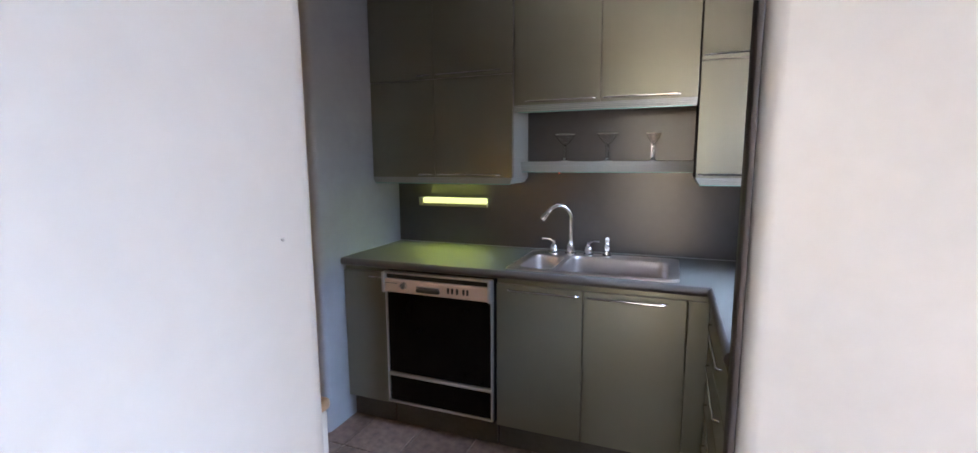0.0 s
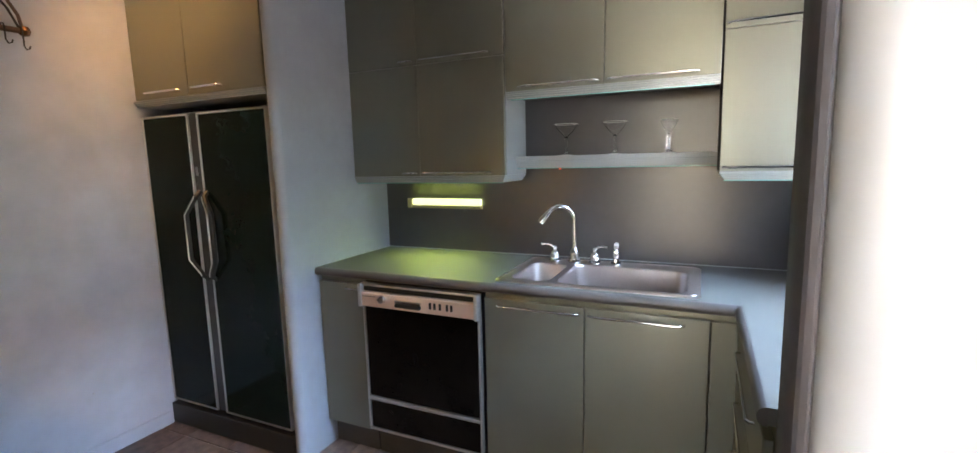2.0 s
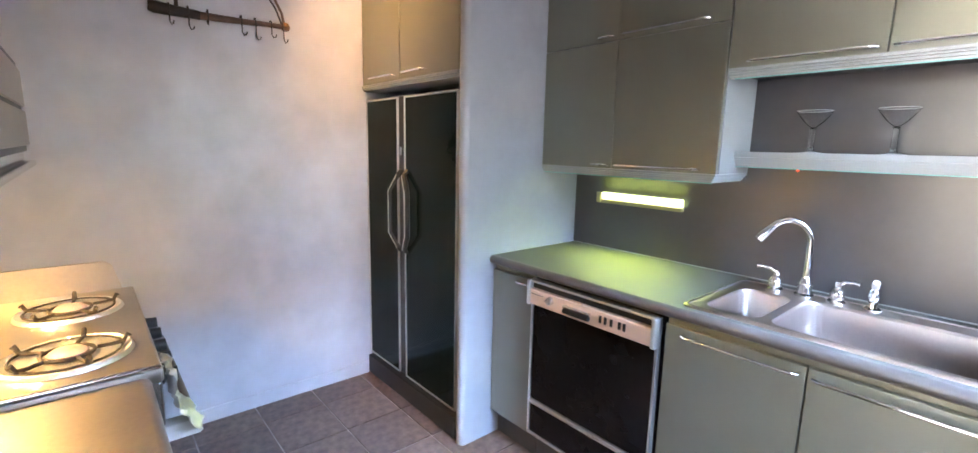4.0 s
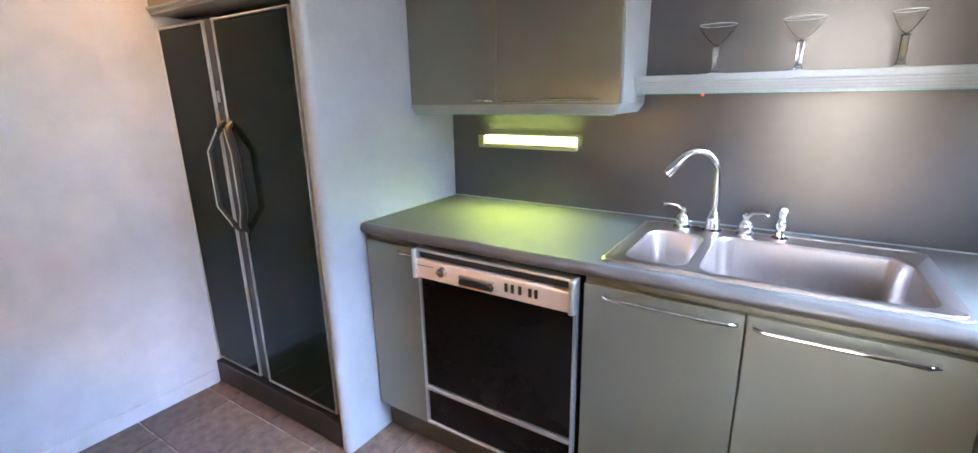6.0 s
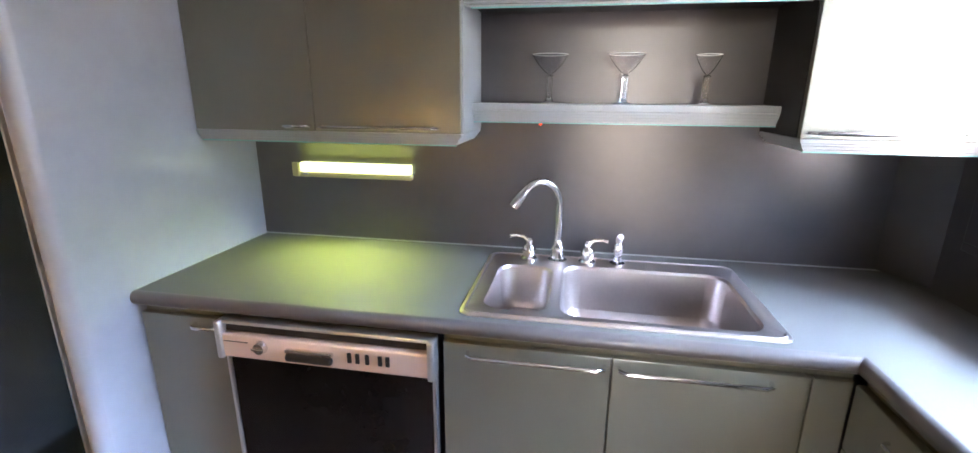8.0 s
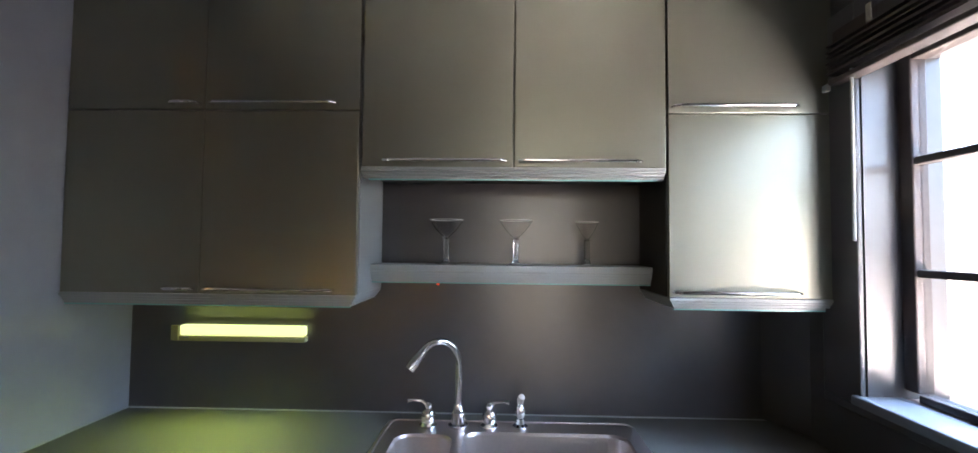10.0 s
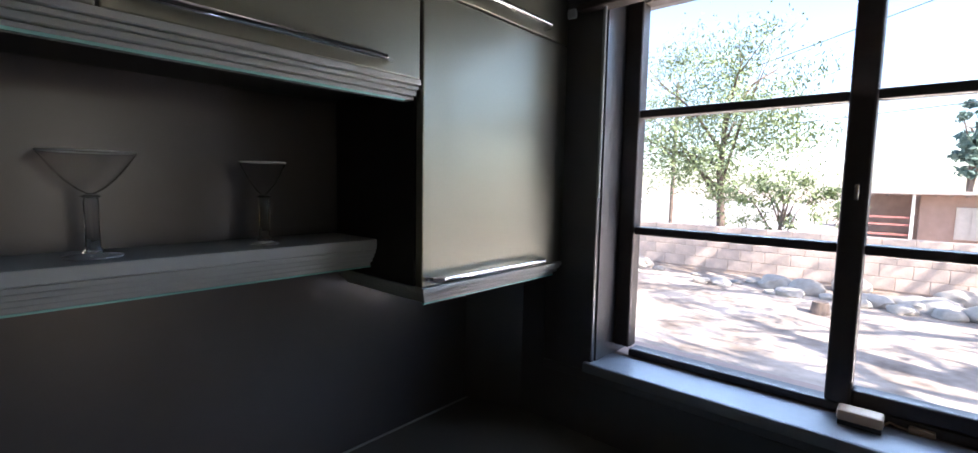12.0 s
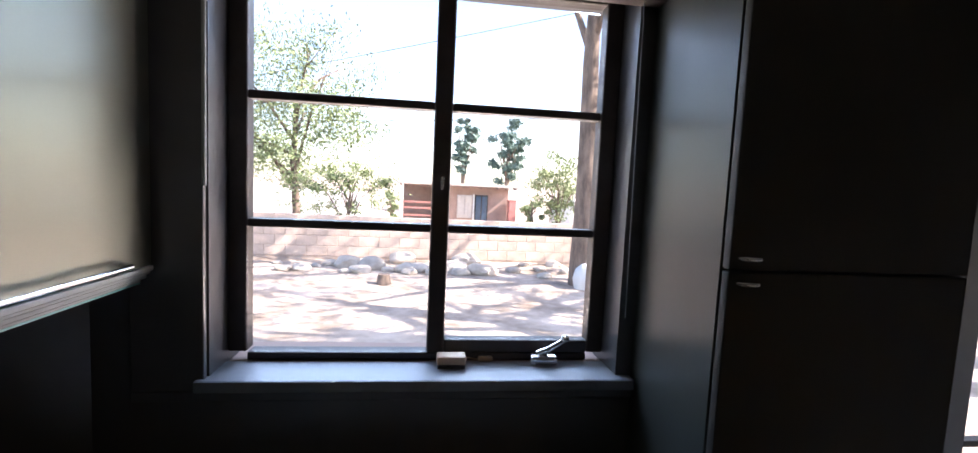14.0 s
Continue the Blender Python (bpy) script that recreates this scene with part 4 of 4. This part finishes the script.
# pot rack on the west wall
pr = thing("pot_rack", (XL, 4.85, 1.95), "dark worn wall pot rack rail with hanging hooks", "pot rack")
RKX, RKZ = XL + 0.085, 1.968
part("rail", tube([(RKX, 4.795, RKZ - 0.010), (RKX, 4.90, RKZ - 0.008), (RKX, 5.00, RKZ - 0.004), (RKX, 5.08, RKZ), (RKX, 5.15, RKZ + 0.001)], [0.017, 0.015, 0.013, 0.011, 0.012], sides=12), WOOD, pr, "worn brown rail")
part("rail_end", tube([(RKX - 0.004, 4.615, RKZ - 0.002), (RKX - 0.002, 4.63, RKZ - 0.004), (RKX, 4.70, RKZ - 0.008), (RKX, 4.80, RKZ - 0.010)], [0.020, 0.026, 0.023, 0.0185], sides=12), IRON, pr, "thick blackened rail end")
part("ball_end", lathe([(0, -0.022), (0.016, -0.017), (0.022, 0), (0.016, 0.017), (0, 0.022)], (RKX, 5.165, RKZ + 0.002), sides=16), BALLM, pr, "shiny brown end ball")
part("curved_brace", tube([(RKX, 5.160, RKZ + 0.012), (RKX + 0.004, 5.150, 2.03), (RKX - 0.01, 5.115, 2.11), (RKX - 0.04, 5.07, 2.17), (XL + 0.006, 5.03, 2.21)], 0.0065, sides=8), WOOD, pr)
part("curved_brace", tube([(RKX, 5.150, RKZ + 0.010), (RKX - 0.008, 5.125, 2.05), (XL + 0.05, 5.09, 2.12), (XL + 0.006, 5.07, 2.19)], 0.0045, sides=8), IRON, pr)
for yb in (4.622, 4.715):
    part("brace", tube([(RKX, yb, RKZ), (RKX - 0.002, yb, 2.12), (XL + 0.04, yb + 0.01, 2.20), (XL + 0.006, yb + 0.01, 2.215)], 0.008, sides=8), IRON, pr)
part("wall_plate", box(XL + 0.001, XL + 0.008, 4.60, 5.09, 2.19, 2.225, 0.002), IRON, pr)
for k, (yy, lg, tw) in enumerate(((5.150, 0.058, 0.8), (5.095, 0.042, 0.3), (5.025, 0.062, 0.1), (4.965, 0.050, 0.2), (4.83, 0.030, 2.0), (4.755, 0.060, -0.2), (4.685, 0.052, 0.9))):
    xx = RKX + 0.004
    cu, sn = 0.012 * math.cos(tw), 0.012 * math.sin(tw)
    zt = RKZ + 0.016
    part("hook", tube([(xx - 0.012, yy, zt - 0.012), (xx - 0.004, yy, zt + 0.004), (xx + 0.014, yy, zt), (xx + 0.019, yy, zt - 0.02), (xx + 0.016, yy, zt - 0.02 - lg), (xx + 0.016 + sn * 0.6, yy + cu * 0.6, zt - 0.034 - lg), (xx + 0.016 + sn * 1.4, yy + cu * 1.4, zt - 0.030 - lg), (xx + 0.016 + sn * 1.7, yy + cu * 1.7, zt - 0.018 - lg)], 0.0030, sides=6), IRON, pr, "iron S hook")

# ---- yard ----
def ground_z(x, y):
    z = -0.04 + 0.05 * noise.noise(Vector((x * 0.5, y * 0.5, 0)))
    if x > 9.6:
        z -= min(1.1, (x - 9.6) * 0.25)
    return z


bm = bmesh.new()
xs = [0.5, 0.8] + [1 + 0.35 * i for i in range(30)] + [12, 14, 18, 25, 40, 80, 200, 600, 2500]
ys = [-2500, -600, -150, -40, -15] + [-8 + 0.5 * i for i in range(53)] + [22, 30, 50, 150, 600, 2500]
grid = [[bm.verts.new((x, y, ground_z(x, y) + (0.02 * noise.noise(Vector((x * 3, y * 3, 4))) if x < 12 else 0))) for y in ys] for x in xs]
for i in range(len(xs) - 1):
    for j in range(len(ys) - 1):
        bm.faces.new((grid[i][j], grid[i + 1][j], grid[i + 1][j + 1], grid[i][j + 1]))
setting("ground", bm, DIRT, True)

WALLX = 8.7
yard_wall = thing("garden_wall", (WALLX, 5, -0.05), "low tan block garden wall at the end of the yard", "garden wall")
part("mortar_core", box(WALLX + 0.015, WALLX + 0.185, -9, 20, -0.2, 0.80), MORTAR, yard_wall)


def shared(name, mesh, parent, loc, rot=0.0):
    ob = new(name, mesh)
    ob.parent = parent
    ob.location = Vector(loc) - ORIGIN[parent.name]
    ob.rotation_euler = (0, 0, rot)
    return ob


# rocks along the wall, and a stump
rr = random.Random(11)
for k in range(40):
    y = 4.6 + 5.2 * rr.random() if k < 32 else 0.5 + 4 * rr.random()
    x = 7.2 + 1.2 * rr.random()
    r = 0.05 + 0.14 * rr.random() ** 1.5 if k < 32 else 0.06 + 0.05 * rr.random()
    bm = bmesh.new()
    bmesh.ops.create_icosphere(bm, subdivisions=3, radius=1.0)
    off = Vector((rr.random() * 9, rr.random() * 9, 0))
    for v in bm.verts:
        d = 1 + 0.28 * noise.noise(v.co * 1.3 + off) + 0.1 * noise.noise(v.co * 4 + off)
        v.co = Vector((v.co.x * r * 1.3 * d, v.co.y * r * 1.5 * d, v.co.z * r * 0.75 * d)) + Vector((x, y, ground_z(x, y) + r * 0.35))
    single("rock", bm, ROCK, (x, y, ground_z(x, y)), "pale weathered garden rock lying before the block wall", "rock", "rocks before the wall")
single("stump", lathe([(0.12, 0), (0.10, 0.1), (0.09, 0.18), (0, 0.185)], (6.4, 6.2, -0.06), sides=14), BARK, (6.4, 6.2, -0.05), "short cut tree stump standing in the yard", "tree stump")


def leaves(center, radii, count, size, seed, m, name, parent, holes=0.0, label=""):
    """A crown of many small leaves in clumps."""
    r = random.Random(seed)
    clumps = []
    while len(clumps) < max(12, count // 90):
        p = Vector((r.uniform(-1, 1), r.uniform(-1, 1), r.uniform(-1, 1)))
        if 0.15 < p.length < 1.0:
            clumps.append(Vector((p.x * radii[0], p.y * radii[1], p.z * radii[2])) * (0.75 + 0.35 * r.random()))
    verts, faces = [], []
    for i in range(count):
        c = clumps[i % len(clumps)]
        p = Vector(center) + c + Vector((r.gauss(0, 1), r.gauss(0, 1), r.gauss(0, 0.7))) * min(radii) * 0.17
        a = Vector((r.gauss(0, 1), r.gauss(0, 1), r.gauss(0, 1))).normalized() * size * r.uniform(0.6, 1.3)
        b = a.orthogonal().normalized() * size * 0.45
        n0 = len(verts)
        verts += [p - a, p + b, p + a, p - b]
        faces.append((n0, n0 + 1, n0 + 2, n0 + 3))
    org = ORIGIN[parent.name]
    me = bpy.data.meshes.new(name)
    me.from_pydata([v - org for v in verts], [], faces)
    me.materials.append(m)
    ob = new(name, me)
    ob.parent = parent
    return tagged(ob, label)


def tree(x, y, zb, h, trunk_r, crown, label, m, count, size, seed, bark=BARK, limbs=9, name="tree"):
    t = thing(name, (x, y, zb), label, "tree")
    r = random.Random(seed)
    bm = tube([(x, y, zb - 0.1), (x + 0.03, y - 0.02, zb + h * 0.2), (x - 0.04, y + 0.05, zb + h * 0.45), (x + 0.05, y, zb + h * 0.8)], [trunk_r * 1.25, trunk_r, trunk_r * 0.8, trunk_r * 0.3], sides=14)
    cx, cy, cz, rx, ry, rz = crown
    for k in range(limbs):
        s = 0.3 + 0.5 * k / limbs
        a = r.random() * 6.28
        p0 = Vector((x, y, zb + h * s))
        p3 = Vector((cx + rx * 0.8 * math.cos(a), cy + ry * 0.8 * math.sin(a), cz + rz * r.uniform(-0.4, 0.6)))
        mid = p0.lerp(p3, 0.45) + Vector((0, 0, 0.25))
        tube([p0, mid, p3], [trunk_r * 0.45, trunk_r * 0.28, trunk_r * 0.06], bm, 8)
        for q in range(2):
            p4 = p3 + Vector((r.gauss(0, 0.5), r.gauss(0, 0.5), r.gauss(0.2, 0.3))) * rx * 0.4
            tube([mid.lerp(p3, 0.4 + 0.3 * q), p4], [trunk_r * 0.13, trunk_r * 0.04], bm, 6)
    part("trunk", bm, bark, t)
    if count:
        leaves((cx, cy, cz), (rx, ry, rz), count, size, seed + 1, m, "crown", t)
    return t


tree(11.6, 8.9, -0.4, 5.2, 0.10, (11.6, 9.2, 3.2, 1.6, 2.2, 2.3), "sparse olive-green yard tree behind the block wall", LEAF, 15000, 0.055, 3)
tree(10.6, 7.4, -0.3, 2.0, 0.05, (10.6, 7.6, 1.35, 0.6, 1.3, 0.75), "low yellow-green shrub behind the block wall", LEAF, 3000, 0.045, 8, name="shrub")
tree(42, 2.7, -1.1, 8.2, 0.2, (42, 2.6, 5.2, 1.0, 1.15, 2.9), "dark distant pine tree", PINE, 2800, 0.19, 5)
tree(42, -1.3, -1.1, 8.2, 0.2, (42, -1.3, 4.7, 1.3, 1.8, 2.9), "dark distant pine tree", PINE, 3000, 0.19, 6)
tree(13.5, 1.6, -0.8, 3.0, 0.06, (13.5, 1.4, 1.6, 0.8, 1.2, 1.2), "green bush behind the wall near the large trunk", LEAF, 3000, 0.055, 9, name="bush")
tree(23.6, 0.2, -1.1, 2.2, 0.06, (23.6, 0.1, 0.3, 0.5, 0.8, 0.9), "sprawling vine at the corner of the brown house", LEAF, 1200, 0.09, 31, name="shrub")
tree(24.0, 7.5, -1.1, 2.2, 0.06, (24.0, 7.6, 0.1, 0.4, 0.5, 1.1), "dry olive shrub at the porch of the brown house", LEAF, 900, 0.09, 33, name="shrub")
tree(6.7, 3.05, -0.06, 8.0, 0.155, (6.6, 1.6, 6.2, 3.2, 3.4, 1.6), "large old yard tree with thick bark and a whitewashed foot", LEAF, 5200, 0.06, 12, limbs=13)
# three unseen trees, added only for shadow stripes across the ground
tree(5.0, -3.5, -0.06, 9.5, 0.26, (5.4, -2.6, 5.6, 3.4, 3.0, 1.9), "bare-limbed tree out of view, added to cast shadows on the yard", LEAF, 1500, 0.07, 21, limbs=16)
tree(1.9, -2.4, -0.06, 9.5, 0.22, (2.4, -1.8, 6.6, 1.8, 2.6, 1.6), "bare-limbed tree out of view, added to cast shadows on the yard", LEAF, 900, 0.06, 27, limbs=10)
tree(2.9, -1.6, -0.06, 8.5, 0.22, (3.3, -1.0, 5.0, 2.2, 2.6, 1.5), "bare-limbed tree out of view, added to cast shadows on the yard", LEAF, 1200, 0.06, 23, limbs=12)
wt = thing("whitewashed_block", (6.62, 3.02, -0.06), "rounded white stone leaning before the tree trunk", "stone")
part("stone", lathe([(0, 0), (0.16, 0.02), (0.19, 0.18), (0.15, 0.34), (0.06, 0.42), (0, 0.43)], (6.45, 3.05, -0.08), sides=16), WHITEW, wt)

hs = thing("neighbour_house", (26, 4.0, -1.1), "low brown flat-roofed neighbouring house with a shaded porch", "house")
part("wall", box(25, 31, 1.3, 5.15, -1.3, 1.419), STUCCO, hs)
part("back_wall", box(27.2, 31, 5.151, 7.1, -1.3, 1.419), STUCCO, hs, "brown wall at the back of the open porch")
part("roof", box(24.2, 31.5, 0.8, 7.3, 1.42, 1.56, 0.02), ROOFM, hs)
for k in range(14):
    part("rafter", box(24.30, 24.998, 0.95 + 0.47 * k, 1.05 + 0.47 * k, 1.341, 1.419), BARKP, hs)
for y0, y1, z0, z1, nm in ((3.28, 4.10, -0.3, 0.95, "window"), (2.42, 3.14, -1.0, 0.98, "door")):
    w = part(nm, box(24.9, 24.998, y0, y1, z0, z1, 0.01), PALEP if nm == "window" else BLACK, hs)
    part("pane", box(24.87, 24.899, y0 + 0.06, (y0 + y1) / 2 - 0.03, z0 + 0.1, z1 - 0.08), HAZEGL if nm == "door" else PALEP, w)
    part("pane", box(24.87, 24.899, (y0 + y1) / 2 + 0.03, y1 - 0.06, z0 + 0.1, z1 - 0.08), HAZEGL if nm == "door" else PALEP, w)
part("door_frame", box(24.88, 24.998, 3.16, 3.24, -1.0, 1.0), WHITEW, hs)
for yy in (5.30, 7.0):
    part("porch_post", box(24.4, 24.52, yy, yy + 0.11, -1.2, 1.419), WHITEW, hs)
for zz in (-0.25, 0.15, 0.45):
    part("porch_rail", box(24.44, 24.48, 5.415, 6.995, zz, zz + 0.07), REDP, hs, "faded red porch rail")
crate = thing("red_bin", (24.6, 1.15, -1.1), "faded red upright bin beside the corner of the house", "bin")
part("body", box(24.3, 24.9, 0.95, 1.35, -1.1, 0.75, 0.03), REDP, crate)
part("lid", box(24.28, 24.92, 0.93, 1.37, 0.751, 0.80, 0.02), REDP, crate)
single("pale_shed", box(20, 24, 8.6, 16, -1.3, 0.9, 0.02), WHITEW, (22, 11, -1.1), "long pale outbuilding behind the trees", "outbuilding")
single("pale_shed", box(20, 24, -9, -0.8, -1.3, 1.0, 0.02), WHITEW, (22, -5, -1.1), "pale garden wall of a neighbouring plot", "outbuilding")
for ya, yb, z0, z1, xx, sag, wr in ((-8, 11, 4.3, 9.75, 14.0, 0.12, 0.010), (-30, 42, 4.3, 9.4, 34.0, 0.9, 0.025)):
    pl = thing("power_line", (xx, 5, -1.1), "dark overhead power line strung between poles", "power line")
    pts = [(xx, ya + (yb - ya) * k / 12, z1 + (z0 - z1) * k / 12 - sag * math.sin(math.pi * k / 12)) for k in range(13)]
    part("wire", tube(pts, wr, sides=6), BLACK, pl)
    for yy, zz in ((ya, z1), (yb, z0)):
        part("pole", tube([(xx, yy, -1.3), (xx, yy, zz + 0.4)], [wr * 7, wr * 4.5], sides=10), BARK, pl)

# ---- pieces of floor and wall ----
tile_meshes = {}


def tile_mesh(w, d):
    key = (round(w, 3), round(d, 3))
    if key not in tile_meshes:
        bm = bmesh.new()
        g, h, c = 0.0032, 0.005, 0.0012
        loft(bm, [([(g, g), (w - g, g), (w - g, d - g), (g, d - g)], -h), ([(g, g), (w - g, g), (w - g, d - g), (g, d - g)], -c), ([(g + c, g + c), (w - g - c, g + c), (w - g - c, d - g - c), (g + c, d - g - c)], 0)])
        bmesh.ops.recalc_face_normals(bm, faces=bm.faces)
        me = bpy.data.meshes.new("floor_tile")
        bm.to_mesh(me)
        bm.free()
        me.materials.append(TILE)
        tile_meshes[key] = me
    return tile_meshes[key]


gx = [XL] + [-2.742 + 0.303 * k for k in range(10)] + [XR]
gy = [YS] + [4.030 + 0.3025 * k for k in range(8)] + [YN]
for i in range(len(gx) - 1):
    for j in range(len(gy) - 1):
        w, d = gx[i + 1] - gx[i], gy[j + 1] - gy[j]
        if w > 0.02 and d > 0.02:
            shared("tile", tile_mesh(w, d), floor, (gx[i], gy[j], 0.0005 * ((i * 7 + j * 3) % 3)))
bm = box(0.006, 0.19, 0.004, 0.391, 0.004, 0.196, 0.006, 1)
me = bpy.data.meshes.new("block")
bm.to_mesh(me)
bm.free()
me.materials.append(BLOCK)
for row in range(4):
    for k in range(66):
        y = -7.5 + 0.395 * k + (0.197 if row % 2 else 0)
        shared("block", me, yard_wall, (WALLX, y, 0.2 * row + 0.0), 0.0)
